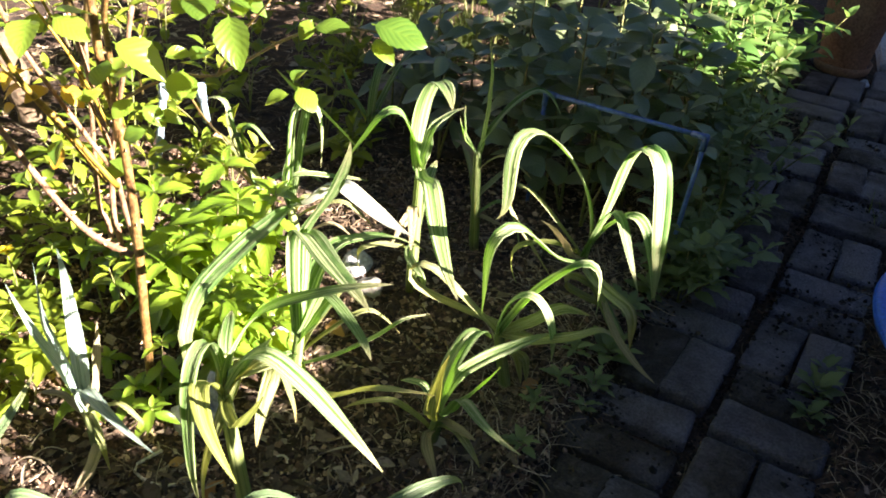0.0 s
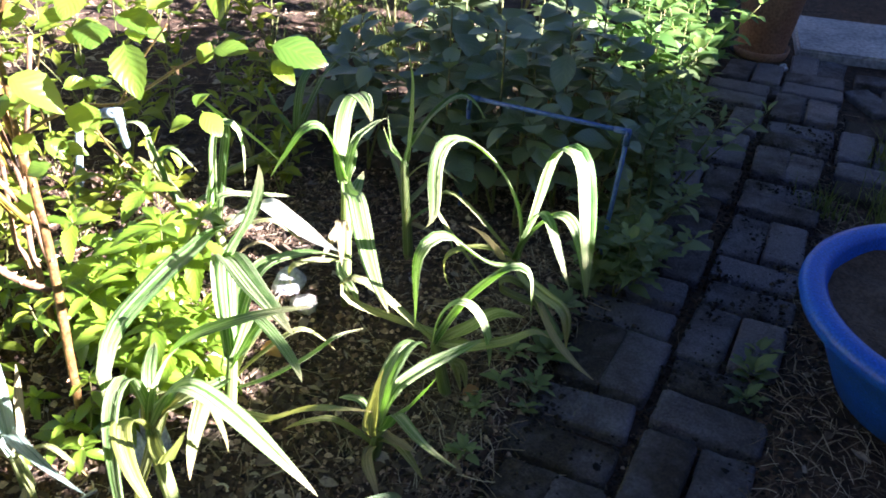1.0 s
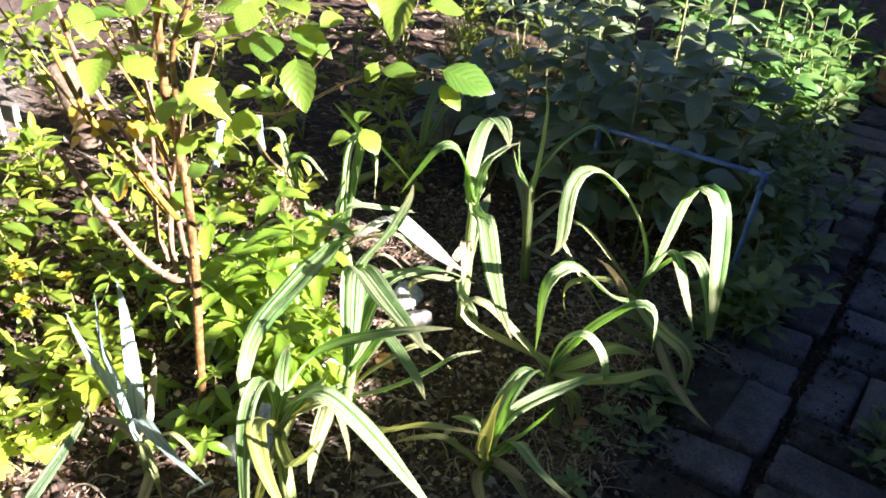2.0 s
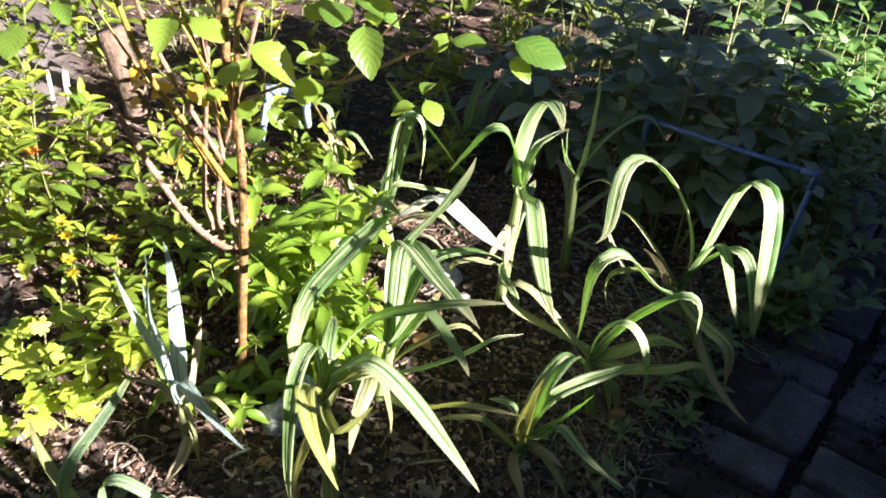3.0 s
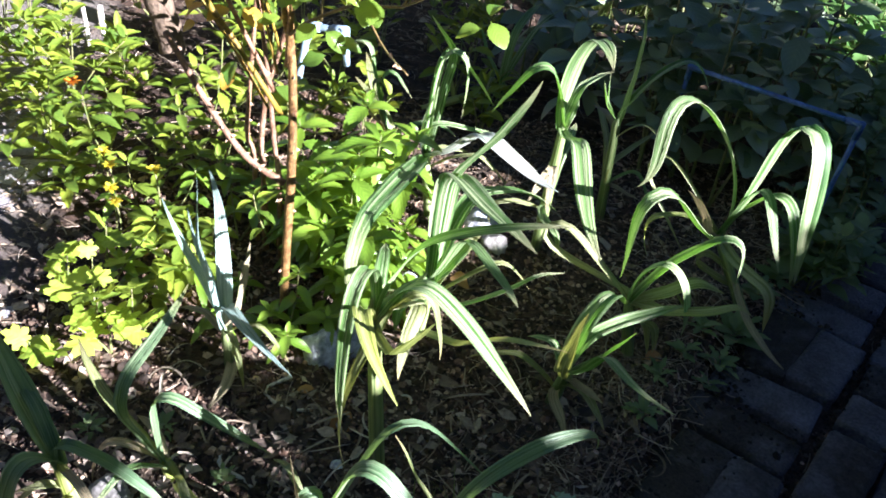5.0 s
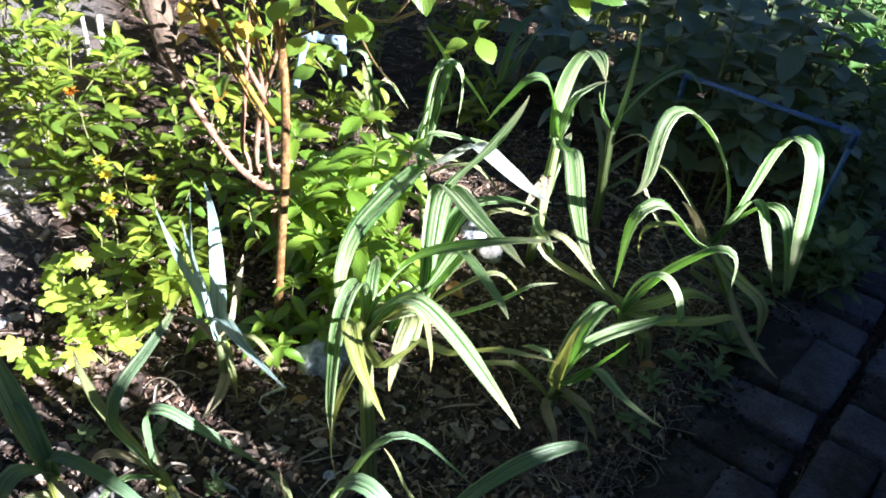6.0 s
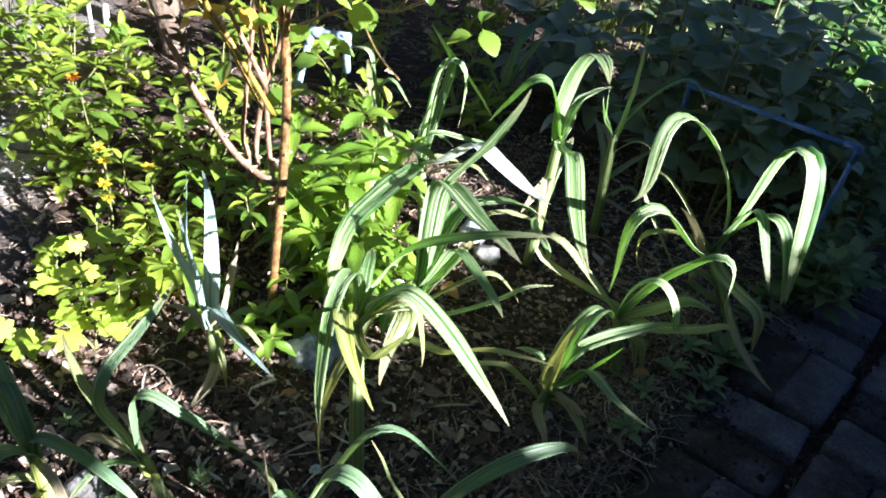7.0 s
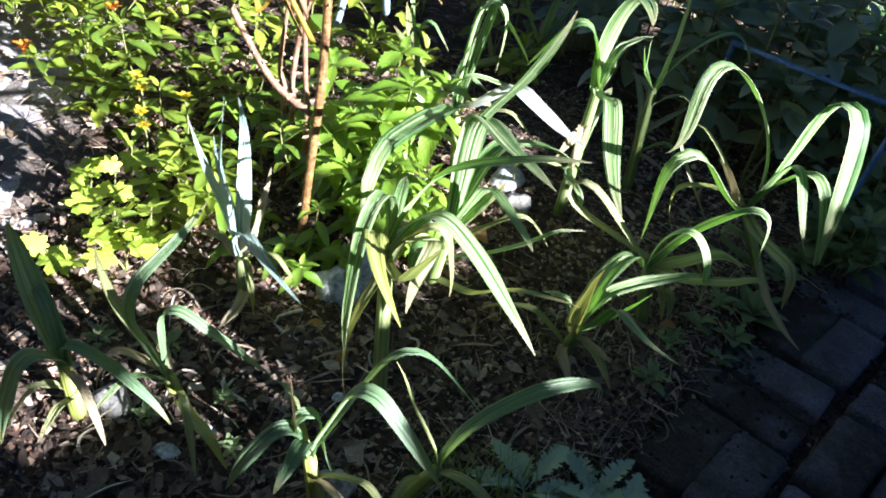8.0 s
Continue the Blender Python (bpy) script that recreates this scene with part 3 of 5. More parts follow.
scatter_bits("bed_chips", 3600, 19, ((-1.0, 0.1), (0.4, 1.2)), M_LITTER, flake, "dry brown leaf and wood bits strewn over the soil", "wood chips", lambda x, y: (1.0 if y < 0.85 and x < -0.25 else 0.3) * (1.0 if noise.noise(Vector((x * 7, y * 7, 2))) > -0.1 else 0.15))
scatter_bits("curled_litter", 120, 43, ((-0.8, 0.3), (0.45, 1.15)), M_CURL, curled, "curled dry ribbons of dead leaf on the soil", "leaf litter", lambda x, y: 1.0 if x < -0.2 and x + 0.44 * y > -0.35 and path_uv(x, y)[1] < -0.1 else 0.05)
scatter_bits("straw_patch", 900, 23, ((-0.58, 0.0), (1.4, 1.95)), M_STALK, straw, "brown dry stalks heaped between the leeks", "straw", lambda x, y: max(0.0, 1 - math.hypot(x + 0.26, y - 1.64) / 0.36))
scatter_bits("dry_leaf_patch", 800, 25, ((-0.58, 0.0), (1.4, 1.95)), M_LITTER, flake, "dry brown leaf bits between the leeks", "leaf litter", lambda x, y: max(0.0, 1 - math.hypot(x + 0.26, y - 1.64) / 0.36))
scatter_bits("path_straw", 3600, 15, ((0.0, 1.3), (0.5, 2.6)), M_STRAW, straw, "dry straw and stalks lying along the brick path", "straw", lambda x, y: 0.8 if -0.32 < path_uv(x, y)[1] < -0.09 else 0.25 if -0.09 < path_uv(x, y)[1] < -0.02 or 0.24 < path_uv(x, y)[1] < 0.5 else 0.015)
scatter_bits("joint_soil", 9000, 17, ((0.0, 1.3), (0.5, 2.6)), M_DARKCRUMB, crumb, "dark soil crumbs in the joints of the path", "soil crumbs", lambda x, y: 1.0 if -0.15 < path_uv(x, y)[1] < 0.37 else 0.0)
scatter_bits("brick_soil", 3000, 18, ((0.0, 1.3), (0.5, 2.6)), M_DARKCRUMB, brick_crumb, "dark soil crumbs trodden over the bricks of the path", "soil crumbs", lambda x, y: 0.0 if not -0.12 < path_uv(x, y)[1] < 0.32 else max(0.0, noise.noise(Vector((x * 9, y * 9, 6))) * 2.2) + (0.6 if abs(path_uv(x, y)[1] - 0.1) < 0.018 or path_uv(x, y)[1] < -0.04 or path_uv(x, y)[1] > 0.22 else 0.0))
scatter_bits("leaf_litter", 4200, 7, ((-1.6, 1.0), (0.4, 2.5)), M_LITTER, flake, "small dry brown leaf fragments lying on soil", "leaf litter", in_bed)


scatter_bits("far_litter", 2600, 33, ((-1.7, 0.4), (2.3, 4.2)), M_CHIP, lambda rnd, x, y, z, verts, faces: flake(rnd, x, y, z, verts, faces) or straw(rnd, x, y, z, verts, faces), "dry leaves and pale stalks on the far bed", "leaf litter", lambda x, y: 1.0 if noise.noise(Vector((x * 3, y * 3, 9))) > -0.15 else 0.2)


# ---- leeks ----
def blade(name, B, spec, parent, rnd):
    """One strap leaf: leaves the stem at B, climbs at e0, bends on the way and at one crease, tapers to a point."""
    kind, width, frac, az, e0, L, b1, b2, s0, tw = spec[:10]
    r0, r1 = spec[10:] or (0, 0)  # roll before and after the crease
    width *= 0.95 if kind == 4 else 1.0 if kind > 4 else 0.95 if kind in (1, 2) else 1.04
    if kind < 4 and B.y < 0.95:
        width *= 0.8
    N = 26
    cross = (-1.0, -0.66, -0.33, 0.0, 0.33, 0.66, 1.0)
    p = Vector(B)
    rows = []
    for i in range(N + 1):
        s = i / N
        e = radians(e0) - radians(b1) * s - radians(b2) / (1 + math.exp(-(s - s0) / 0.034))
        a = radians(az + tw * s)
        d = Vector((math.cos(e) * math.sin(a), math.cos(e) * math.cos(a), math.sin(e)))
        side = Vector((math.cos(a), -math.sin(a), 0))
        rows.append((s, p.copy(), side, side.cross(d)))
        p = p + d * (L / N)
    verts, uvs, faces = [], [], []
    phase = rnd.uniform(0, 6)
    twist = 0.1 if kind == 6 else rnd.uniform(-0.35, 0.35)
    for s, q, side, nrm in rows:
        if kind == 4:
            w = width * (0.8 + 0.2 * min(1, s / 0.2)) * (1 - max(0, (s - 0.25) / 0.75) ** 1.15) * 0.5 + 0.0006
        else:
            w = width * (0.62 + 0.38 * min(1, s / 0.22)) * (1 - max(0, (s - 0.52) / 0.48) ** 2.1) * 0.5 + 0.0006
        w *= 1 + 0.05 * math.sin(s * 11 + phase)
        fold = 0.55 * (1 - s) ** 2 + 0.12
        tr = twist * s + radians(r0 + (r1 - r0) / (1 + math.exp(-(s - s0) / 0.06)))
        sd, nn = side * math.cos(tr) + nrm * math.sin(tr), nrm * math.cos(tr) - side * math.sin(tr)
        for c in cross:
            up = fold * abs(c) * w + 0.10 * w * math.cos(c * 9.4) + 0.10 * w * math.sin(s * 17 + phase + c * 2) * c + 0.04 * w * math.cos(c * 19 + phase)
            v = q + sd * (c * w * (1 - 0.2 * fold)) + nn * up
            verts.append(v - parent.location)
            uvs.append((0.5 + c / 2, s))
    k = len(cross)
    for i in range(N):
        for j in range(k - 1):
            a = i * k + j
            faces.append((a, a + 1, a + k + 1, a + k))
    mat = (M_LEEK, M_LEEK_PALE, M_LEEK_DRY, M_LEEK_YELLOW, M_LEEK_BLUE, M_LEEK_SHADED, M_LEEK_SUNLIT)[kind]
    lab = ("", "pale yellowing leaf", "dry straw-coloured dead leaf", "bright yellow-green leaf", "blue-green waxy leaf", "green leaf with shade put into its dull colour", "broad leaf coloured pale for the sun on it")[kind]
    return part_me(name, mesh_of(name, verts, faces, mat, True, uvs), parent, None, lab)


LEEKS = 0


def leek(base, crown, leaves, label=""):
    global LEEKS
    LEEKS += 1
    kinds = [r[0] for r in leaves]
    if not label:
        label = ("stout leek with upright blue-green leaves beside the mint" if 4 in kinds else
                 "leek with green leaves coloured dull for shade, on littered soil" if 5 in kinds else
                 "leek with arching striped leaves, some yellowed or dry" if 3 in kinds or 2 in kinds else
                 "leek plant with arching striped green strap leaves")
    rnd = random.Random(100 + LEEKS)
    z0 = bed_height(*base) - 0.004
    ob = thing("leek_plant", base[0], base[1], z0, label, "leek", "leeks in the bed")
    b, c = Vector((base[0], base[1], z0)), Vector(crown)
    path = [b.lerp(c, t) + Vector((0, 0, 0.0)) - b for t in (0, 0.15, 0.4, 0.7, 1.0, 1.06)]
    verts, faces, uvs = tube_data(path, [0.0105, 0.0115, 0.0108, 0.010, 0.0088, 0.003], 12)
    yellow = 5 in kinds
    part_me("stem", mesh_of("stem", verts, faces, M_LEEK_YELLOW if yellow else M_STEM, True, uvs), ob, None, "yellow layered stem" if yellow else "pale green layered stem")
    for spec in leaves:
        blade("leaf", b.lerp(c, spec[2]), spec, ob, rnd)
    for k in range(3 if len(leaves) < 9 else 0):
        blade("leaf", b.lerp(c, rnd.uniform(0.3, 0.9)), (rnd.choice((0, 1, 1, 2)), rnd.uniform(0.012, 0.02), 1, rnd.uniform(0, 360), rnd.uniform(40, 75), rnd.uniform(0.10, 0.20), rnd.uniform(30, 80), rnd.uniform(30, 90), rnd.uniform(0.3, 0.7), rnd.uniform(-30, 30)), ob, rnd)
    return ob


leek((-0.042, 1.002), (-0.029, 1.002, 0.080), [
    (0, 0.024, 1.0, 55, 74, 0.261, 31, 51, 0.29, -6),
    (0, 0.034, 1.0, 37, 94, 0.232, 92, 59, 0.63, -7),
    (0, 0.018, 1.0, 175, 38, 0.454, -42, 51, 0.58, -28),
    (2, 0.016, 0.8, 141, 36, 0.098, 43, -5, 0.54, -12),
    (0, 0.012, 1.0, 95, 47, 0.146, -1, -10, 0.47, -9),
    (1, 0.028, 1.0, 182, 27, 0.2, -34, -59, 0.4, 45),
    (2, 0.018, 0.4, 192, 43, 0.22, 31, 84, 0.87, -39),
])
leek((0.075, 1.170), (0.052, 1.172, 0.118), [
    (0, 0.026, 1.0, 60, 59, 0.326, 27, 123, 0.65, 59),
    (0, 0.022, 1.0, 80, 92, 0.256, 109, 80, 0.45, 70),
    (1, 0.032, 1.0, 80, 27, 0.189, -2, 58, 0.63, -21),
    (1, 0.032, 1.0, 125, 15, 0.223, -26, 83, 0.85, -46),
    (1, 0.022, 1.0, 291, 36, 0.53, -13, 208, 0.37, -26),
])
leek((0.300, 1.360), (0.197, 1.378, 0.162), [
    (0, 0.04, 1.0, 109, 72, 0.569, -25, 167, 0.50, 61),
    (0, 0.027, 1.0, 299, 96, 0.624, 128, 110, 0.62, -152),
    (0, 0.018, 1.0, 154, 68, 0.314, -2, 121, 0.52, -6),
    (0, 0.026, 1.0, 93, 74, 0.319, 61, 94, 0.47, 70),
    (0, 0.028, 1.0, 190, 23, 0.566, -45, 155, 0.7, 59),
    (2, 0.022, 1.0, 211, 31, 0.24, 34, -39, 0.25, 8),
    (3, 0.02, 1.0, 260, 42, 0.231, 102, 61, 0.6, -1),
    (1, 0.028, 1.0, 170, 4, 0.269, -14, 99, 0.71, -37),
    (2, 0.016, 0.5, 174, 56, 0.22, -6, 68, 0.01, -39),
    (1, 0.016, 1.0, 279, 50, 0.424, 18, 164, 0.47, 12),
    (1, 0.03, 0.6, 273, 32, 0.21, 8, 183, 0.33, -11),
])
leek((-0.020, 1.600), (-0.032, 1.600, 0.241), [
    (0, 0.022, 1.0, 241, 97, 0.263, 6, 10, 0.62, 0),
    (0, 0.024, 1.0, 75, 74, 0.284, 57, 82, 0.68, 6),
    (0, 0.014, 1.0, 263, 57, 0.122, -12, -20, 0.45, 0),
    (1, 0.02, 0.2, 345, 74, 0.275, 56, 20, 0.44, -8),
    (1, 0.018, 0.2, 50, 98, 0.243, 14, 68, 0.36, -14),
    (0, 0.02, 1.0, 251, 50, 0.105, -7, -20, 0.45, -1),
    (2, 0.018, 0.1, 108, 101, 0.154, 5, 107, 0.42, -3),
])
leek((-0.136, 1.413), (-0.130, 1.413, 0.295), [
    (0, 0.034, 1.0, 129, 103, 0.344, 89, 32, 0.6, 41),
    (0, 0.02, 1.0, 26, 74, 0.185, 36, 45, 0.45, 9),
    (0, 0.026, 1.0, 254, 78, 0.271, 24, 114, 0.49, 0),
    (0, 0.03, 1.0, 169, 10, 0.413, -72, 84, 0.42, -12),
    (0, 0.026, 1.0, 16, 69, 0.077, 35, 7, 0.5, -2),
    (0, 0.028, 0.5, 12, 77, 0.185, 50, 29, 0.43, -4),
    (0, 0.016, 0.4, 189, 25, 0.244, 19, 122, 0.81, -54),
])
leek((-0.299, 1.086), (-0.283, 1.090, 0.130), [
    (0, 0.040, 1.0, 150, 84, 0.605, -9, 74, 0.36, 4),
    (0, 0.038, 1.0, 21, 69, 0.415, 56, 57, 0.36, 25),
    (0, 0.021, 1.0, 131, 88, 0.663, 8, 38, 0.29, 37),
    (0, 0.02, 1.0, 123, 59, 0.380, -33, 71, 0.37, 41),
    (1, 0.028, 0.1, 128, 28, 0.351, 58, -41, 0.29, -17),
    (0, 0.034, 0.9, 62, 57, 0.114, 0, 8, 0.55, -7),
    (0, 0.024, 0.7, 205, 21, 0.124, 2, 107, 0.56, 13),
    (0, 0.011, 0.5, 97, 25, 0.264, -21, 43, 0.82, -31),
    (1, 0.011, 0.6, 72, 51, 0.242, 38, 72, 0.64, -5),
    (1, 0.03, 0.6, 38, 65, 0.181, 26, 27, 0.37, -17),
])
leek((-0.370, 1.450), (-0.391, 1.445, 0.157), [
    (6, 0.028, 1.0, 82, 101, 0.144, 1, 20, 0.43, 0),
    (0, 0.033, 1.0, 171, 28, 0.898, 11, 230, 0.89, 7),
    (0, 0.026, 1.0, 89, 91, 0.4, 17, 168, 0.61, -2),
    (0, 0.02, 1.0, 207, 101, 0.335, -13, 64, 0.64, 5),
    (6, 0.044, 1.0, 136, 29, 0.480, -51, 64, 0.49, 3),
    (0, 0.018, 1.0, 64, 94, 0.235, 15, 99, 0.29, -5),
    (0, 0.016, 1.0, 1, 88, 0.483, 23, 119, 0.44, 38),
])
leek((-0.470, 1.590), (-0.507, 1.580, 0.115), [
    (1, 0.02, 1.0, 309, 50, 0.205, 28, -1, 0.51, 25),
    (0, 0.02, 1.0, 269, 67, 0.269, -25, 111, 0.76, 11),
    (1, 0.02, 1.0, 70, 109, 0.191, -3, 180, 0.7, 1),
    (0, 0.018, 1.0, 73, 105, 0.233, 20, 143, 0.63, 2),
    (1, 0.02, 0.5, 305, 71, 0.232, 30, 35, 0.33, 6),
])
leek((-0.270, 0.763), (-0.290, 0.757, 0.296), [
    (0, 0.032, 1.0, 112, 66, 0.329, 28, 80, 0.38, 2),
    (0, 0.026, 1.0, 114, 82, 0.357, 55, 15, 0.47, -20),
    (3, 0.026, 1.0, 193, 64, 0.272, 67, 26, 0.49, -67),
    (0, 0.024, 1.0, 187, 87, 0.378, 49, 139, 0.34, 9),
    (1, 0.026, 1.0, 12, 99, 0.39, -78, 249, 0.15, 60),
    (1, 0.03, 1.1, 40, -18, 0.205, -4, 129, 0.46, -51),
    (3, 0.02, 1.0, 158, 22, 0.262, -10, -26, 0.42, -28),
    (0, 0.022, 1.0, 351, 69, 0.146, 45, 44, 0.53, -4),
    (1, 0.022, 1.0, 82, 63, 0.204, 45, 109, 0.43, 2),
    (0, 0.028, 1.0, 62, 82, 0.108, -1, 45, 0.25, -14),
])
leek((-0.566, 0.901), (-0.571, 0.899, 0.092), [
    (4, 0.024, 1.0, 286, 64, 0.233, -2, 25, 0.27, 23),
    (4, 0.026, 1.0, 90, 99, 0.279, -18, 27, 0.58, -9),
    (4, 0.028, 1.0, 336, 75, 0.313, 35, 49, 0.59, -12),
    (4, 0.014, 1.0, 302, 55, 0.223, 18, 21, 0.38, 26),
    (4, 0.026, 1.0, 141, 89, 0.23, 28, 78, 0.2, -30),
    (2, 0.022, 1.0, 106, 56, 0.202, 0, -24, 0.22, -3),
    (2, 0.026, 0.15, 149, 30, 0.163, 33, -5, 0.5, 37),
])
leek((-0.547, 0.667), (-0.554, 0.662, 0.042), [
    (5, 0.018, 1.0, 6, 112, 0.443, -11, 126, 0.47, -17),
    (5, 0.02, 1.0, 84, 94, 0.302, -1, 130, 0.41, -7),
    (1, 0.02, 1.0, 278, 43, 0.242, 58, -12, 0.54, 42),
    (3, 0.022, 0.1, 137, 25, 0.191, 13, 47, 0.74, -22),
    (1, 0.014, 0.1, 136, 53, 0.199, 58, 38, 0.4, 7),
])
leek((-0.638, 0.572), (-0.645, 0.565, 0.105), [
    (5, 0.034, 1.0, 294, 60, 0.204, 27, -6, 0.51, 9),
    (5, 0.02, 1.0, 90, 94, 0.221, 66, 84, 0.18, 1),
    (5, 0.028, 1.0, 193, 61, 0.209, 53, 94, 0.35, 1),
    (1, 0.016, 0.5, 221, 53, 0.075, 43, 10, 0.49, 5),
    (5, 0.02, 1.0, 303, 71, 0.162, 25, 43, 0.54, -3),
])
leek((-0.282, 0.577), (-0.297, 0.571, 0.104), [
    (5, 0.014, 1.0, 55, 64, 0.412, -4, 119, 0.49, 11),
    (5, 0.024, 1.0, 98, 73, 0.328, 2, 118, 0.52, 0),
    (5, 0.018, 1.0, 50, 105, 0.296, -55, 214, 0.29, -3),
    (5, 0.024, 1.0, 227, 77, 0.19, 57, 91, 0.39, -4),
    (2, 0.012, 1.0, 221, 68, 0.178, -1, -15, 0.31, 2),
    (5, 0.022, 1.0, 175, 78, 0.135, 46, 61, 0.44, 12),
])
leek((-0.190, 0.620), (-0.144, 0.626, 0.102), [
    (5, 0.022, 1.0, 61, 81, 0.307, 119, 63, 0.89, -16),
    (1, 0.018, 1.0, 244, 77, 0.196, 37, -19, 0.55, 17),
])
leek((-0.520, 1.950), (-0.326, 1.975, 0.097), [
    (0, 0.022, 1.0, 17, 89, 0.29, 64, 31, 0.49, -2),
    (0, 0.02, 1.0, 284, 54, 0.18, -3, -12, 0.52, 6),
    (0, 0.02, 1.0, 33, 60, 0.28, 29, 20, 0.63, -3),
])



# ---- leafy plants ----
LEAVES = {
    "mint": [leaf_mesh("mint_leaf", M_MINT, 1, 0.44, 18, 0.4, 0.3, 0.09, curl=0.1, stalk=0.04), leaf_mesh("mint_leaf", M_MINT, 1, 0.38, 18, 0.25, 0.5, 0.08, stalk=0.04)],
    "herb": [leaf_mesh("herb_leaf", M_HERB, 1, 0.36, 10, 0.45, 0.12, 0.05), leaf_mesh("herb_leaf", M_HERB, 1, 0.42, 10, 0.3, 0.28, 0.05, waist=0.46)],
    "chrys": [lobed_mesh("lobed_leaf", M_CHRYS, 5, 0.55, 0.4), lobed_mesh("lobed_leaf", M_CHRYS, 7, 0.45, -0.3)],
    "bean": [leaf_mesh("bean_leaflet", M_BEAN, 1, 0.56, 8, 0.2, 0.15, 0.0, waist=0.5), leaf_mesh("bean_leaflet", M_BEAN, 1, 0.5, 8, 0.3, 0.35, 0.0, waist=0.55)],
    "lit": [leaf_mesh("bright_leaf", M_LIT, 1, 0.55, 8, 0.25, 0.3, 0.03), leaf_mesh("bright_leaf", M_LIT, 1, 0.45, 8, 0.15, 0.45, 0.03)],
    "weed": [leaf_mesh("weed_leaf", M_WEED, 1, 0.42, 10, 0.2, 0.4, 0.06, 2.5), leaf_mesh("weed_leaf", M_WEED, 1, 0.5, 8, 0.15, 0.3, 0.05)],
    "thistle": [leaf_mesh("thistle_leaf", M_THISTLE, 1, 0.40, 26, 0.35, 0.4, 0.22, 5.5, 0.6, curl=0.2), leaf_mesh("thistle_leaf", M_THISTLE, 1, 0.34, 26, 0.5, 0.6, 0.2, 6.5, 0.55)],
}


def shoot_plant(name, x, y, h, seed, kind, size, pairs, shoots, label, category, group, spread=0.4, stem_r=0.0022, opposite=True, rise=25, low=0.25):
    """A herb with several leafy shoots; each shoot carries pairs of leaves up its stem and a tuft at its tip."""
    rnd = random.Random(seed)
    ob = thing(name, x, y, bed_height(x, y) - 0.002, label, category, group)
    for k in range(shoots):
        az = rnd.uniform(0, 360) if k else 0
        reach = h * spread * (rnd.uniform(0.5, 1.2) if k else 0.25)
        hh = h * (rnd.uniform(0.6, 1.0) if k else 1.0)
        dx, dy = math.sin(radians(az)) * reach, math.cos(radians(az)) * reach
        path = smooth_path([(0, 0, 0), (dx * 0.35, dy * 0.35, hh * 0.45), (dx * 0.75, dy * 0.75, hh * 0.8), (dx, dy, hh)], 8)
        verts, faces, uvs = tube_data(path, [stem_r * (1 - 0.07 * i) for i in range(9)], 6)
        part_me("stem", mesh_of("stem", verts, faces, M_HERB_STEM, True, uvs), ob)
        turn = rnd.uniform(0, 360)
        for i in range(pairs):
            t = low + (1 - low) * (i + 1) / pairs
            p = path[min(8, int(t * 8))]
            sz = size * (1.0 if t < 0.8 else 0.85 if t < 0.95 else 0.7) * rnd.uniform(0.8, 1.15)
            for sgn in ((0, 180) if opposite else (0,)):
                me = rnd.choice(LEAVES[kind])
                part_me("leaf", me, ob, aim(p, turn + sgn + rnd.uniform(-12, 12), rise + 30 * (t > 0.9) + rnd.uniform(-22, 22), rnd.uniform(-25, 25), sz))
            turn += 90 + rnd.uniform(-15, 15) if opposite else 137
    return ob


def whorl_plant(name, x, y, h, seed, kind, size, lower, tips, shoots, label, category, group, spread=0.4, stem_r=0.0022, sag=-22):
    """A herb whose upright shoots bear crossed pairs of leaves: wide sagging ones below, a tight rosette of small ones at the tip."""
    rnd = random.Random(seed)
    ob = thing(name, x, y, bed_height(x, y) - 0.002, label, category, group)
    first = rnd.uniform(0, 360)
    for k in range(shoots):
        az = first + 360 * k / shoots + rnd.uniform(-35, 35)
        reach = h * spread * rnd.uniform(0.45, 1.1) + 0.012
        hh = h * (1.0 if k == 0 else rnd.uniform(0.55, 0.95))
        dx, dy = math.sin(radians(az)) * reach, math.cos(radians(az)) * reach
        path = smooth_path([(0, 0, 0), (dx * 0.6, dy * 0.6, hh * 0.4), (dx * 0.9, dy * 0.9, hh * 0.75), (dx, dy, hh)], 12)
        verts, faces, uvs = tube_data(path, [stem_r * (1 - 0.05 * i) for i in range(13)], 6)
        part_me("stem", mesh_of("stem", verts, faces, M_HERB_STEM, True, uvs), ob)
        turn = rnd.uniform(0, 360)
        vigour = rnd.uniform(0.85, 1.15)
        nodes = [(0.42 + 0.44 * (i + rnd.uniform(0.1, 0.9)) / lower, rnd.uniform(0.85, 1.1), sag + rnd.uniform(-16, 16)) for i in range(lower)]
        nodes += [(0.90 + 0.10 * (i + 1) / tips, (0.86, 0.66, 0.44, 0.26)[i], (2, 24, 46, 68)[i] + rnd.uniform(-8, 8)) for i in range(tips)]
        for t, part_size, rise in nodes:
            p = path[min(12, int(t * 12))]
            for sgn in (0, 180):
                part_me("leaf", rnd.choice(LEAVES[kind]), ob, aim(p, turn + sgn + rnd.uniform(-10, 10), rise + rnd.uniform(-7, 7), rnd.uniform(-15, 15), size * vigour * part_size * rnd.uniform(0.92, 1.08)))
            turn += 90 + rnd.uniform(-12, 12)
    return ob


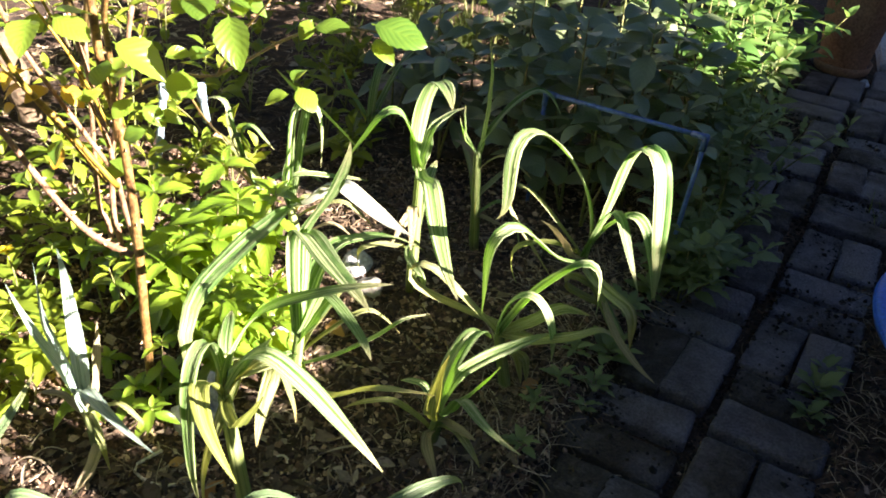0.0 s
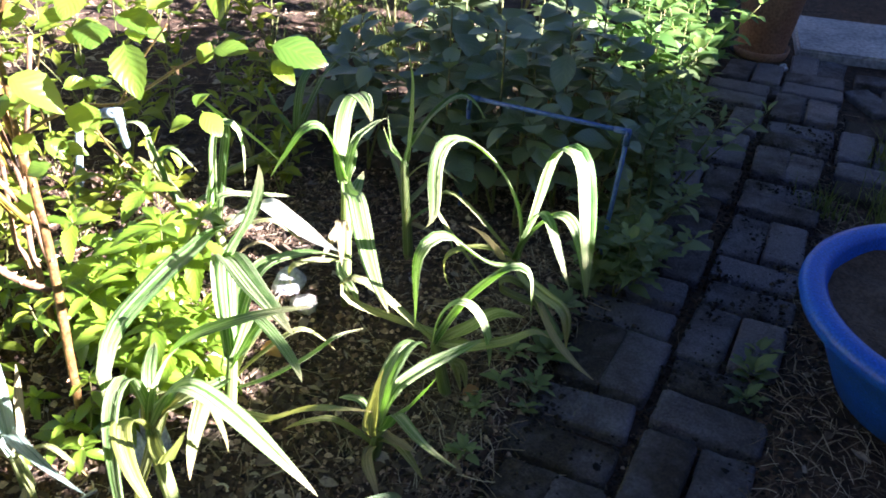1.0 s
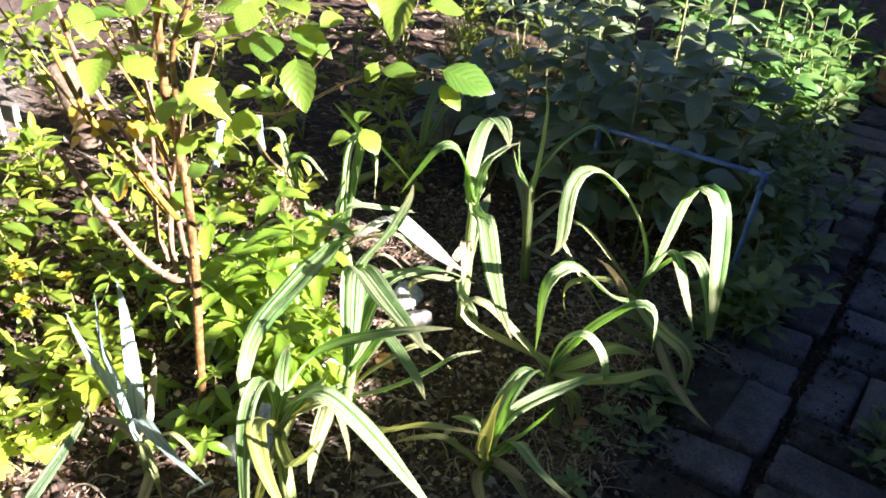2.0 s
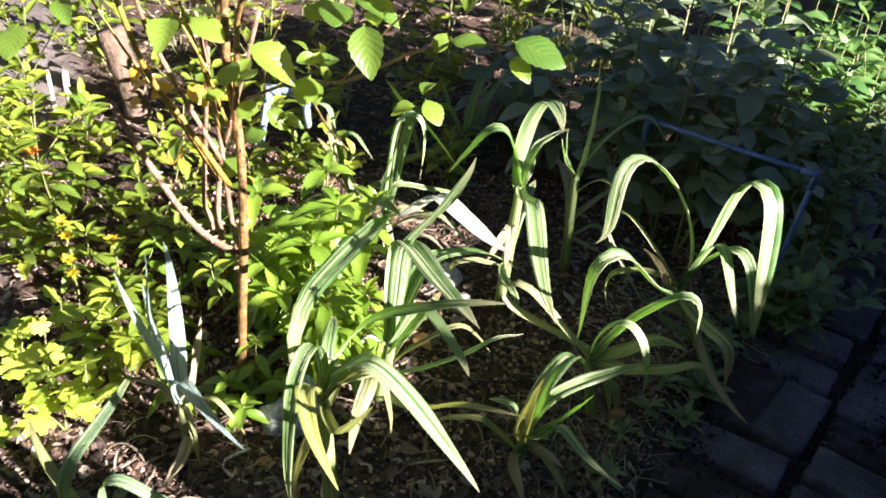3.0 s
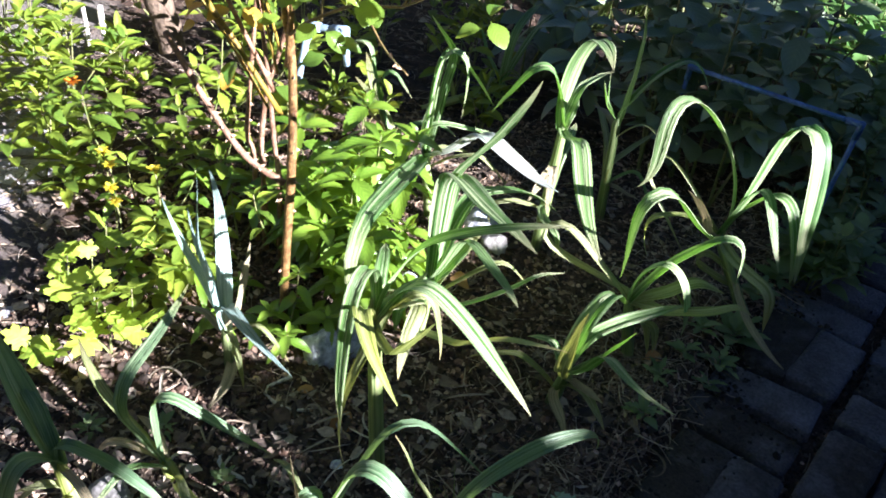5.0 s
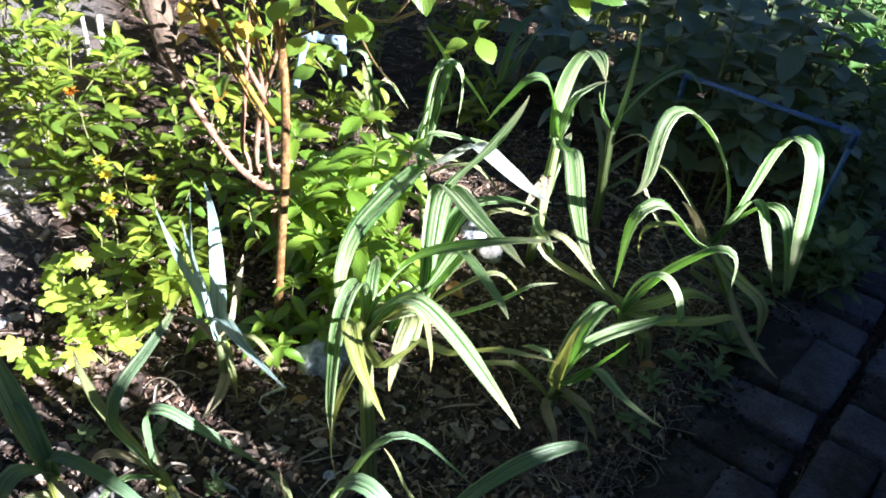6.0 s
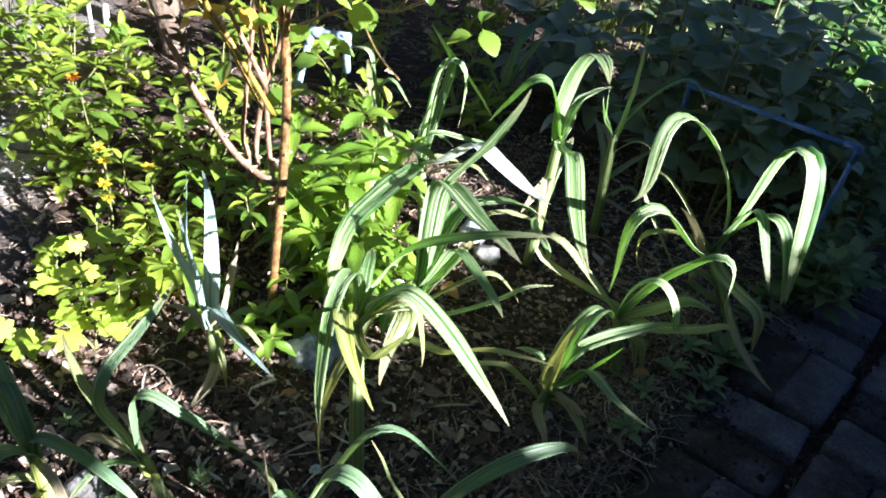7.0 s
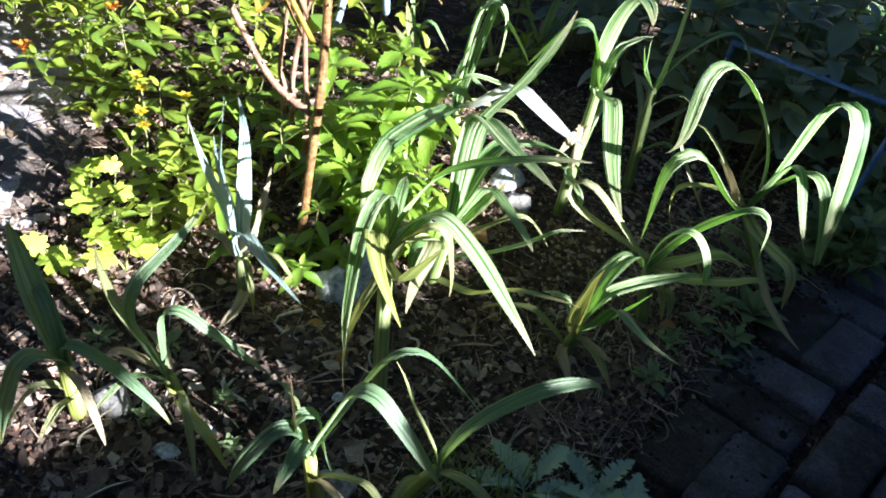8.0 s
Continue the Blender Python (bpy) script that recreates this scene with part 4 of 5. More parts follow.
MINTS = [(-0.47, 1.16, 0.20), (-0.52, 1.35, 0.28), (-0.53, 1.27, 0.26), (-0.46, 1.31, 0.24), (-0.46, 1.14, 0.16), (-0.43, 1.11, 0.10),
         (-0.47, 1.21, 0.22), (-0.41, 1.24, 0.16), (-0.57, 1.26, 0.20), (-0.40, 1.16, 0.12)]
for i, (x, y, h) in enumerate(MINTS):
    whorl_plant("mint_plant", x, y, h, 200 + i, "mint", 0.088, 3 if h > 0.1 else 1, 4, 3, "bright green mint with toothed opposite leaves beside the rose", "mint", "mint patch", 0.34)

HERBS = [(-1.14, 1.35, 0.16), (-1.10, 1.41, 0.18), (-1.17, 1.29, 0.12), (-1.02, 1.29, 0.14), (-1.01, 1.46, 0.20), (-1.06, 1.24, 0.08), (-0.94, 1.26, 0.12),
         (-0.86, 1.28, 0.14), (-0.84, 1.37, 0.16), (-1.26, 1.43, 0.14), (-0.82, 1.16, 0.08), (-0.86, 1.09, 0.08), (-0.75, 1.06, 0.08),
         (-0.71, 1.32, 0.14), (-0.91, 1.47, 0.18), (-0.78, 1.24, 0.10)]
for i, (x, y, h) in enumerate(HERBS):
    if i % 4 == 3:
        continue
    whorl_plant("leafy_herb", x, y, h * 1.1, 300 + i, "herb", 0.074, 2, 3, 3, "low green herb with small pointed leaves in sunlight", "herb", "low herbs", 0.5, sag=5)

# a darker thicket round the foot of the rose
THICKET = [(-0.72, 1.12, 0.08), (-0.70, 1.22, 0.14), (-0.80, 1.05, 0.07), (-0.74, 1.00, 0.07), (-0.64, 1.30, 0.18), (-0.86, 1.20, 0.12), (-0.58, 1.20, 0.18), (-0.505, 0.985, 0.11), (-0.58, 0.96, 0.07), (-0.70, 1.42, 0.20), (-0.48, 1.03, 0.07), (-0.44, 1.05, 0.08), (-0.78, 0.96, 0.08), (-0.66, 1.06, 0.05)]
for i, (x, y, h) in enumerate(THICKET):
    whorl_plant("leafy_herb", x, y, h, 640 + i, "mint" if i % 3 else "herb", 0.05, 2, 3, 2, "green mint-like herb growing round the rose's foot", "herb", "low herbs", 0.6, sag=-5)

FAR_HERBS = [(-1.7, 1.9, 0.2), (-1.62, 2.05, 0.22), (-1.78, 1.7, 0.2), (-1.5, 2.25, 0.25), (-1.85, 2.1, 0.25), (-1.3, 2.35, 0.25), (-1.65, 2.4, 0.3), (-1.0, 2.6, 0.3), (-0.62, 1.75, 0.16), (-0.75, 1.6, 0.18), (-0.45, 2.0, 0.22), (-0.35, 1.85, 0.14), (-0.9, 1.85, 0.22), (-0.7, 2.15, 0.25), (-0.45, 2.25, 0.2), (-1.6, 1.62, 0.2), (-0.3, 2.6, 0.3), (-0.8, 2.5, 0.3), (-1.1, 2.3, 0.3), (-0.55, 2.8, 0.3), (-0.1, 3.1, 0.2), (-0.4, 3.2, 0.25), (0.1, 3.4, 0.3), (-0.7, 3.1, 0.3), (-1.0, 3.0, 0.3), (-0.2, 3.6, 0.35), (-0.55, 3.5, 0.35), (-0.9, 3.5, 0.35), (-1.3, 2.8, 0.3), (-1.31, 1.62, 0.20), (-1.35, 1.53, 0.16), (-1.20, 1.66, 0.10), (-1.30, 1.80, 0.10), (-1.45, 1.67, 0.20), (-1.41, 1.73, 0.20), (-0.92, 1.6, 0.22),
             (-1.5, 1.5, 0.14), (-1.55, 1.8, 0.2), (-1.02, 1.95, 0.2), (-0.75, 1.95, 0.25), (-0.95, 2.2, 0.3), (-0.6, 2.3, 0.25), (-1.35, 2.1, 0.25)]
for i, (x, y, h) in enumerate(FAR_HERBS):
    shoot_plant("leafy_herb", x, y, h, 340 + i, "herb", 0.07, 4, 4, "green herb with pale sunlit leaves among garden litter", "herb", "low herbs", 0.6)

CHRYS = [(-0.84, 0.99, 0.14), (-0.87, 0.92, 0.12), (-0.81, 0.90, 0.14), (-0.73, 0.88, 0.12), (-0.76, 0.86, 0.08), (-0.85, 0.78, 0.06)]
for i, (x, y, h) in enumerate(CHRYS):
    shoot_plant("chrysanthemum_plant", x, y, h, 380 + i, "chrys", 0.060, 3, 2, "young chrysanthemum with yellow-green lobed leaves", "chrysanthemum", "chrysanthemums", 0.5, opposite=False, rise=15)

BEANS = [(-0.15, 2.0, 0.3), (-0.3, 2.15, 0.28), (0.0, 2.25, 0.45), (0.32, 2.0, 0.5), (0.42, 1.82, 0.3), (0.22, 1.75, 0.3), (0.05, 1.95, 0.45), (0.17, 1.80, 0.46), (0.14, 2.05, 0.40), (0.25, 1.90, 0.45), (0.32, 1.85, 0.46), (0.13, 1.83, 0.25), (0.25, 2.05, 0.35), (0.40, 1.98, 0.38),
         (0.33, 2.12, 0.30), (0.03, 2.10, 0.35), (0.17, 2.2, 0.5), (0.45, 2.2, 0.40), (-0.09, 2.2, 0.30), (0.3, 2.35, 0.5), (0.1, 2.4, 0.5), (0.5, 1.95, 0.24), (-0.2, 2.3, 0.3), (-0.05, 2.55, 0.4), (0.45, 2.5, 0.5), (0.2, 2.65, 0.5), (0.0, 2.75, 0.5), (0.1, 2.95, 0.5), (-0.15, 2.9, 0.45), (0.05, 1.84, 0.36)]
for i, (x, y, h) in enumerate(BEANS):
    shoot_plant("bean_plant", x, y, h, 420 + i, "bean", 0.102, 6, 2, "broad bean plant with grey-green oval leaflets in shade", "bean plant", "broad beans", 0.35, 0.004, True, 8, 0.3)

LITS = [(0.58, 2.30, 0.36), (0.65, 2.42, 0.40), (0.76, 2.53, 0.36), (0.63, 2.37, 0.32), (0.73, 2.47, 0.30), (0.85, 2.69, 0.30), (0.55, 2.45, 0.35), (0.89, 2.76, 0.14), (0.7, 2.7, 0.35), (0.8, 2.85, 0.3), (0.6, 2.6, 0.4),
        (0.5, 2.8, 0.42), (0.62, 2.95, 0.4), (0.75, 3.05, 0.38), (0.9, 2.95, 0.3), (0.35, 2.9, 0.45), (0.5, 3.1, 0.45), (0.95, 3.15, 0.35), (0.7, 3.3, 0.45), (0.3, 3.2, 0.5), (0.88, 3.4, 0.45)]
for i, (x, y, h) in enumerate(LITS):
    shoot_plant("leafy_vegetable", x, y, h, 460 + i, "lit", 0.085, 5, 3, "bright green leafy vegetable plant in full sun", "vegetable", "sunlit vegetables", 0.4, 0.003)

EDGE = [(0.59, 2.01, 0.22), (0.54, 1.95, 0.2), (0.47, 1.67, 0.08), (0.51, 1.65, 0.05), (0.55, 1.85, 0.12), (0.62, 2.12, 0.2), (0.48, 1.78, 0.1), (0.66, 2.25, 0.2), (0.52, 1.72, 0.26), (0.56, 1.81, 0.30), (0.61, 1.93, 0.33), (0.50, 1.88, 0.34), (0.62, 2.06, 0.33), (0.55, 2.08, 0.36), (0.66, 2.18, 0.30), (0.50, 1.62, 0.12), (0.43, 1.53, 0.17), (0.47, 1.56, 0.20), (0.40, 1.54, 0.13), (0.45, 1.60, 0.24)]
for i, (x, y, h) in enumerate(EDGE):
    shoot_plant("edging_weed", x, y, h, 480 + i, "weed", 0.058, 6, 4, "dull green weed at the shaded edge of the path", "weed", "weeds by the path", 0.5)


def rosette(name, x, y, seed, kind, size, count, label, category, group, rise=28):
    rnd = random.Random(seed)
    ob = thing(name, x, y, bed_height(x, y), label, category, group)
    for i in range(count):
        me = rnd.choice(LEAVES[kind])
        part_me("leaf", me, ob, aim(Vector((0, 0, 0.004 + 0.002 * i)), i * 137.5 + rnd.uniform(-15, 15), rise + i * 2.5 + rnd.uniform(-8, 8), rnd.uniform(-15, 15), size * rnd.uniform(0.7, 1.1)))
    return ob


for i, (x, y, s, c) in enumerate([(0.66, 1.27, 0.08, 12), (0.63, 1.20, 0.07, 10), (0.69, 1.34, 0.07, 9), (0.24, 1.21, 0.06, 6), (0.20, 1.27, 0.055, 5), (0.22, 1.15, 0.045, 5), (0.13, 1.12, 0.05, 6), (0.27, 1.30, 0.09, 9), (0.17, 1.19, 0.05, 5), (0.31, 1.42, 0.08, 8), (0.36, 1.50, 0.08, 8), (0.11, 1.02, 0.05, 7), (0.40, 1.58, 0.07, 8), (-0.47, 0.67, 0.035, 7), (-0.55, 0.60, 0.03, 6), (-0.6, 0.74, 0.035, 7), (-0.42, 0.6, 0.03, 6), (-0.7, 0.7, 0.04, 7)]):
    rosette("broadleaf_weed", x, y, 500 + i, "weed", s * 0.7, c + 3, "low dull green weed rosette on soil", "weed", "weeds in the soil")
for i, (x, y, s, c) in enumerate([(0.065, 0.75, 0.10, 13), (-0.03, 0.70, 0.08, 9), (0.11, 0.715, 0.095, 11)]):
    rosette("sow_thistle", x, y, 520 + i, "thistle", s, c, "grey-green sow thistle rosette with jagged leaves", "thistle", "sow thistles", 22)


def grass_tuft(x, y, seed, count, h, label):
    rnd = random.Random(seed)
    verts, faces, uvs = [], [], []
    for i in range(count):
        a, lean = rnd.uniform(0, 6.283), rnd.uniform(0.1, 0.9)
        bx, by = rnd.gauss(0, 0.03), rnd.gauss(0, 0.03)
        hh, w = h * rnd.uniform(0.5, 1.1), rnd.uniform(0.001, 0.0022)
        o = len(verts)
        for k in range(5):
            s = k / 4
            cx, cy, cz = bx + math.cos(a) * lean * hh * s * s, by + math.sin(a) * lean * hh * s * s, hh * s * (1 - 0.3 * lean * s)
            ww = w * (1 - s) + 0.0002
            verts += [(cx - math.sin(a) * ww, cy + math.cos(a) * ww, cz), (cx + math.sin(a) * ww, cy - math.cos(a) * ww, cz)]
            uvs += [(0, s), (1, s)]
        for k in range(4):
            b = o + k * 2
            faces.append((b, b + 1, b + 3, b + 2))
    ob = new("grass_tuft", mesh_of("grass_tuft", verts, faces, M_GRASS, True, uvs))
    ob.location = (x, y, bed_height(x, y) - 0.003)
    tagged(ob, label, "grass", "grass tufts", "stuff")


for i, (x, y, c, h) in enumerate([(1.10, 1.75, 90, 0.16), (1.2, 1.95, 90, 0.16), (1.02, 1.95, 60, 0.1), (1.3, 2.2, 90, 0.16), (-0.15, 2.75, 160, 0.25), (-0.35, 2.9, 160, 0.25), (-0.5, 2.6, 120, 0.2), (0.0, 2.95, 120, 0.25), (-0.05, 0.68, 60, 0.09), (-0.12, 0.66, 60, 0.08), (-0.16, 0.71, 40, 0.06), (0.12, 0.62, 50, 0.08)]):
    grass_tuft(x, y, 540 + i, c, h, "tuft of thin green and straw-coloured grass")


# ---- rose ----
ROSE_LEAF = [leaf_mesh("rose_leaf", M_ROSE, 1, 0.72, 14, 0.22, 0.22, 0.04, waist=0.45, curl=0.22, stalk=0.06), leaf_mesh("rose_leaf", M_ROSE, 1, 0.64, 14, 0.42, 0.36, 0.04, waist=0.45, stalk=0.06)]
ROSE_OLD = leaf_mesh("rose_leaf_autumn", M_ROSE_OLD, 1, 0.6, 12, 0.3, 0.3, 0.03, waist=0.45)


def cane(parent, pts, r0, r1, mat, rnd, thorns=6, cut=False, label=""):
    path = smooth_path(pts, 14)
    verts, faces, uvs = tube_data(path, [r0 + (r1 - r0) * i / 14 for i in range(15)], 9, True, 0.06, rnd)
    c = part_me("cane", mesh_of("cane", verts, faces, mat, True, uvs), parent, None, label)
    for k in range(thorns):
        i = rnd.randint(1, 13)
        p, d = path[i], (path[i + 1] - path[i - 1]).normalized()
        a = rnd.uniform(0, 6.283)
        o = d.cross(Vector((math.cos(a), math.sin(a), 0.3))).normalized()
        r = (r0 + (r1 - r0) * i / 14) * 0.9
        tip = p + o * (r + 0.006) - d * 0.003
        v = [p + o * r + d * 0.0035, p + o * r - d * 0.0025 + o.cross(d) * 0.0014, p + o * r - d * 0.0025 - o.cross(d) * 0.0014, tip]
        part_me("thorn", mesh_of("thorn", v, [(0, 1, 3), (1, 2, 3), (2, 0, 3), (0, 2, 1)], M_THORN, False), c)
    if cut:
        e, d = path[-1], (path[-1] - path[-2]).normalized()
        v, f, u = tube_data([e - d * 0.0005, e + d * 0.0012], [r1 * 0.98, r1 * 0.9], 9)
        part_me("cut_face", mesh_of("cut_face", v, f, M_CUT, False), c, None, "pale pruned cut face")
    return c


def rose():
    rnd = random.Random(42)
    ob = thing("rose_bush", -0.53, 1.03, bed_height(-0.53, 1.03) - 0.005, "thorny rose bush with brown canes and glossy green leaflets", "rose bush")
    off = ob.location
    L = lambda pts: [Vector(p) - off for p in pts]
    cane(ob, L([(-0.53, 1.03, 0.0), (-0.522, 1.03, 0.18), (-0.513, 1.03, 0.34), (-0.513, 1.03, 0.51), (-0.523, 1.02, 0.64), (-0.50, 1.0, 0.95)]), 0.0082, 0.0055, M_CANE, rnd, 20)
    cane(ob, L([(-0.525, 1.03, 0.300), (-0.587, 1.03, 0.331), (-0.649, 1.04, 0.396), (-0.727, 1.06, 0.50)]), 0.0056, 0.0050, M_CANE_GREY, rnd, 26, True, "pruned side cane with a cut end")
    cane(ob, L([(-0.531, 1.03, 0.42), (-0.588, 1.0, 0.538), (-0.619, 0.98, 0.604), (-0.63, 0.94, 0.72)]), 0.0045, 0.0035, M_CANE_YOUNG, rnd, 6, False, "yellow-green young cane")
    cane(ob, L([(-0.668, 1.236, 0.0), (-0.672, 1.24, 0.2), (-0.685, 1.242, 0.244), (-0.674, 1.242, 0.374), (-0.64, 1.21, 0.59)]), 0.0052, 0.0036, M_CANE_GREY, rnd, 6)
    cane(ob, L([(-0.640, 1.215, 0.0), (-0.645, 1.22, 0.2), (-0.649, 1.22, 0.23), (-0.637, 1.22, 0.348), (-0.592, 1.18, 0.46), (-0.52, 1.13, 0.66)]), 0.0066, 0.0036, M_CANE_GREY, rnd, 6)
    cane(ob, L([(-0.60, 1.19, 0.0), (-0.604, 1.195, 0.2), (-0.612, 1.196, 0.255), (-0.62, 1.196, 0.36), (-0.63, 1.196, 0.46), (-0.65, 1.18, 0.66)]), 0.0055, 0.0036, M_CANE_GREY, rnd, 6)
    cane(ob, L([(-0.545, 1.04, 0.45), (-0.593, 1.0, 0.592), (-0.617, 0.98, 0.677), (-0.62, 0.95, 0.78)]), 0.0036, 0.0028, M_CANE_GREY, rnd, 5)
    cane(ob, L([(-0.52, 1.03, 0.50), (-0.498, 1.0, 0.641), (-0.469, 0.95, 0.723), (-0.424, 0.92, 0.80)]), 0.005, 0.003, M_CANE, rnd, 5)
    cane(ob, L([(-0.515, 1.02, 0.55), (-0.476, 1.0, 0.587), (-0.396, 0.97, 0.636), (-0.337, 0.95, 0.65), (-0.228, 0.88, 0.734), (-0.167, 0.84, 0.768), (-0.10, 0.79, 0.785)]), 0.0028, 0.0013, M_TWIG, rnd, 6, False, "thin dark arching twig")
    for pts in ([(-0.555, 1.04, 0.42), (-0.60, 1.01, 0.53), (-0.655, 0.98, 0.64), (-0.70, 0.95, 0.76)], [(-0.53, 1.03, 0.52), (-0.548, 0.99, 0.64), (-0.60, 0.96, 0.76)],
                [(-0.54, 1.04, 0.48), (-0.56, 1.0, 0.66), (-0.595, 0.97, 0.80)],
                [(-0.46, 1.0, 0.59), (-0.44, 0.96, 0.66), (-0.40, 0.92, 0.74)], [(-0.396, 0.97, 0.636), (-0.35, 0.93, 0.60), (-0.31, 0.90, 0.585)], [(-0.337, 0.95, 0.65), (-0.29, 0.91, 0.72), (-0.24, 0.87, 0.78)]):
        young = pts[0][0] < -0.5
        cane(ob, L(pts), 0.0023 if young else 0.0018, 0.0015 if young else 0.001, M_CANE_YOUNG if young else M_TWIG, rnd, 4)
    # twigs that carry the crown
    for k in range(9):
        a = radians(40 * k + rnd.uniform(-12, 12))
        x, y = math.cos(a), math.sin(a)
        foot = (-0.50, 1.0, 0.93) if k % 2 else (-0.57, 1.07, 0.62)
        cane(ob, L([foot, (-0.51 + 0.10 * x, 1.03 + 0.08 * y, 0.98), (-0.50 + 0.22 * x, 1.03 + 0.17 * y, 1.09), (-0.50 + 0.31 * x, 1.04 + 0.24 * y, 1.17 + 0.05 * (k % 3))]), 0.003, 0.0014, M_TWIG, rnd, 3)
    return ob, off, rnd


ROSE, ROSE_O, ROSE_R = rose()
ROSE_LEAVES = [
    (-0.391, 0.860, 0.702, 95, 0.063),
    (-0.363, 0.900, 0.694, 60, 0.030),
    (-0.365, 0.900, 0.657, 170, 0.044),
    (-0.159, 0.800, 0.843, 200, 0.051),
    (-0.275, 0.840, 0.743, 160, 0.057),
    (-0.163, 0.820, 0.776, 90, 0.037),
    (-0.087, 0.780, 0.791, 95, 0.054),
    (-0.103, 0.780, 0.772, 140, 0.030),
    (-0.233, 0.850, 0.676, 250, 0.028),
    (-0.206, 0.850, 0.707, 20, 0.028),
    (-0.199, 0.850, 0.679, 130, 0.034),
    (-0.450, 0.920, 0.607, 200, 0.034),
    (-0.411, 0.920, 0.601, 100, 0.035),
    (-0.440, 0.920, 0.572, 230, 0.032),
    (-0.585, 0.980, 0.500, 190, 0.036),
    (-0.488, 0.950, 0.636, 10, 0.043),
    (-0.450, 0.950, 0.752, 60, 0.040),
    (-0.655, 1.000, 0.545, 260, 0.028),
]
ROSE_LEAVES_LOW = [
    (-0.312, 0.900, 0.792, 280, 0.034),
    (-0.283, 0.900, 0.759, 340, 0.038),
    (-0.509, 0.950, 0.771, 20, 0.040),
    (-0.392, 0.950, 0.777, 120, 0.046),
    (-0.355, 0.950, 0.742, 70, 0.040),
    (-0.121, 0.850, 0.838, 60, 0.040),
    (-0.568, 1.000, 0.674, 240, 0.040),
    (-0.255, 0.900, 0.793, 30, 0.034),
    (-0.362, 0.920, 0.646, 160, 0.031),
    (-0.398, 0.930, 0.595, 80, 0.033),
    (-0.344, 0.920, 0.689, 20, 0.034),
    (-0.609, 1.020, 0.467, 185, 0.035),
    (-0.537, 1.000, 0.579, 70, 0.031),
    (-0.468, 0.970, 0.632, 330, 0.033),
    (-0.771, 0.920, 0.646, 170, 0.058),
    (-0.712, 0.950, 0.687, 150, 0.043),
    (-0.490, 1.000, 0.622, 200, 0.038),
    (-0.591, 1.000, 0.672, 80, 0.034),
    (-0.370, 0.950, 0.736, 10, 0.041),
    (-0.197, 0.850, 0.759, 190, 0.024),
    (-0.537, 1.050, 0.443, 185, 0.042),
]
for x, y, z, az, s in ROSE_LEAVES + ROSE_LEAVES_LOW:
    me = ROSE_OLD if (z < 0.6 and x < -0.6 and s < 0.037) else ROSE_R.choice(ROSE_LEAF)
    lean = Euler((radians(ROSE_R.uniform(12, 50)), radians(ROSE_R.uniform(-24, 24)), 0)).to_matrix().to_4x4()
    c = Vector((x, y, z)) - ROSE_O
    m = Matrix.Translation(c) @ lean @ Euler((0, 0, radians(-az))).to_matrix().to_4x4() @ Matrix.Diagonal((s * 1.05, s * 1.05, s * 1.05, 1)) @ Matrix.Translation((0, -0.5, 0.05))
    part_me("leaf", me, ROSE, m)
for i in range(64):
    p = Vector((ROSE_R.uniform(-0.82, -0.2), ROSE_R.uniform(0.90, 1.22), ROSE_R.uniform(0.60, 0.92)))
    if p.z < (0.76 if p.x > -0.4 else 0.70):
        continue
    a = ROSE_R.uniform(0, 360)
    for k in (-1, 0, 1):
        q = p + Vector((math.sin(radians(a + 70 * k)), math.cos(radians(a + 70 * k)), 0.1)) * 0.02
        part_me("leaf", ROSE_R.choice(ROSE_LEAF), ROSE, aim(q - ROSE_O, a + 65 * k, ROSE_R.uniform(-35, 15), ROSE_R.uniform(-25, 25), ROSE_R.uniform(0.04, 0.058)))
# a few yellowed leaves low on the young canes
for x, y, z, a in ((-0.635, 1.02, 0.575, 250), (-0.60, 1.02, 0.575, 200), (-0.615, 1.01, 0.60, 300), (-0.575, 1.0, 0.59, 110), (-0.645, 1.03, 0.60, 200)):
    part_me("leaf", ROSE_OLD, ROSE, aim(Vector((x, y, z)) - ROSE_O, a, ROSE_R.uniform(-30, 25), ROSE_R.uniform(-30, 30), 0.042), "yellow-orange autumn leaf")
# leaves of the crown above eye level
for i in range(150):
    a, r = ROSE_R.uniform(0, 6.283), ROSE_R.uniform(0.05, 0.34)
    p = Vector((-0.50 + math.cos(a) * r, 1.02 + math.sin(a) * r, ROSE_R.uniform(0.80, 1.25)))
    if p.y < 0.78 or (p.y < 0.95 and p.x > -0.3):
        continue
    part_me("leaf", ROSE_R.choice(ROSE_LEAF), ROSE, aim(p - ROSE_O, ROSE_R.uniform(0, 360), ROSE_R.uniform(-40, 20), ROSE_R.uniform(-30, 30), ROSE_R.uniform(0.035, 0.055)))


# ---- hard things ----
def lathe(profile, sides=48):
    verts, faces = [], []
    for r, z in profile:
        for k in range(sides):
            a = 2 * math.pi * k / sides
            verts.append((r * math.cos(a), r * math.sin(a), z))
    for i in range(len(profile) - 1):
        for k in range(sides):
            faces.append((i * sides + k, i * sides + (k + 1) % sides, (i + 1) * sides + (k + 1) % sides, (i + 1) * sides + k))
    return verts, faces


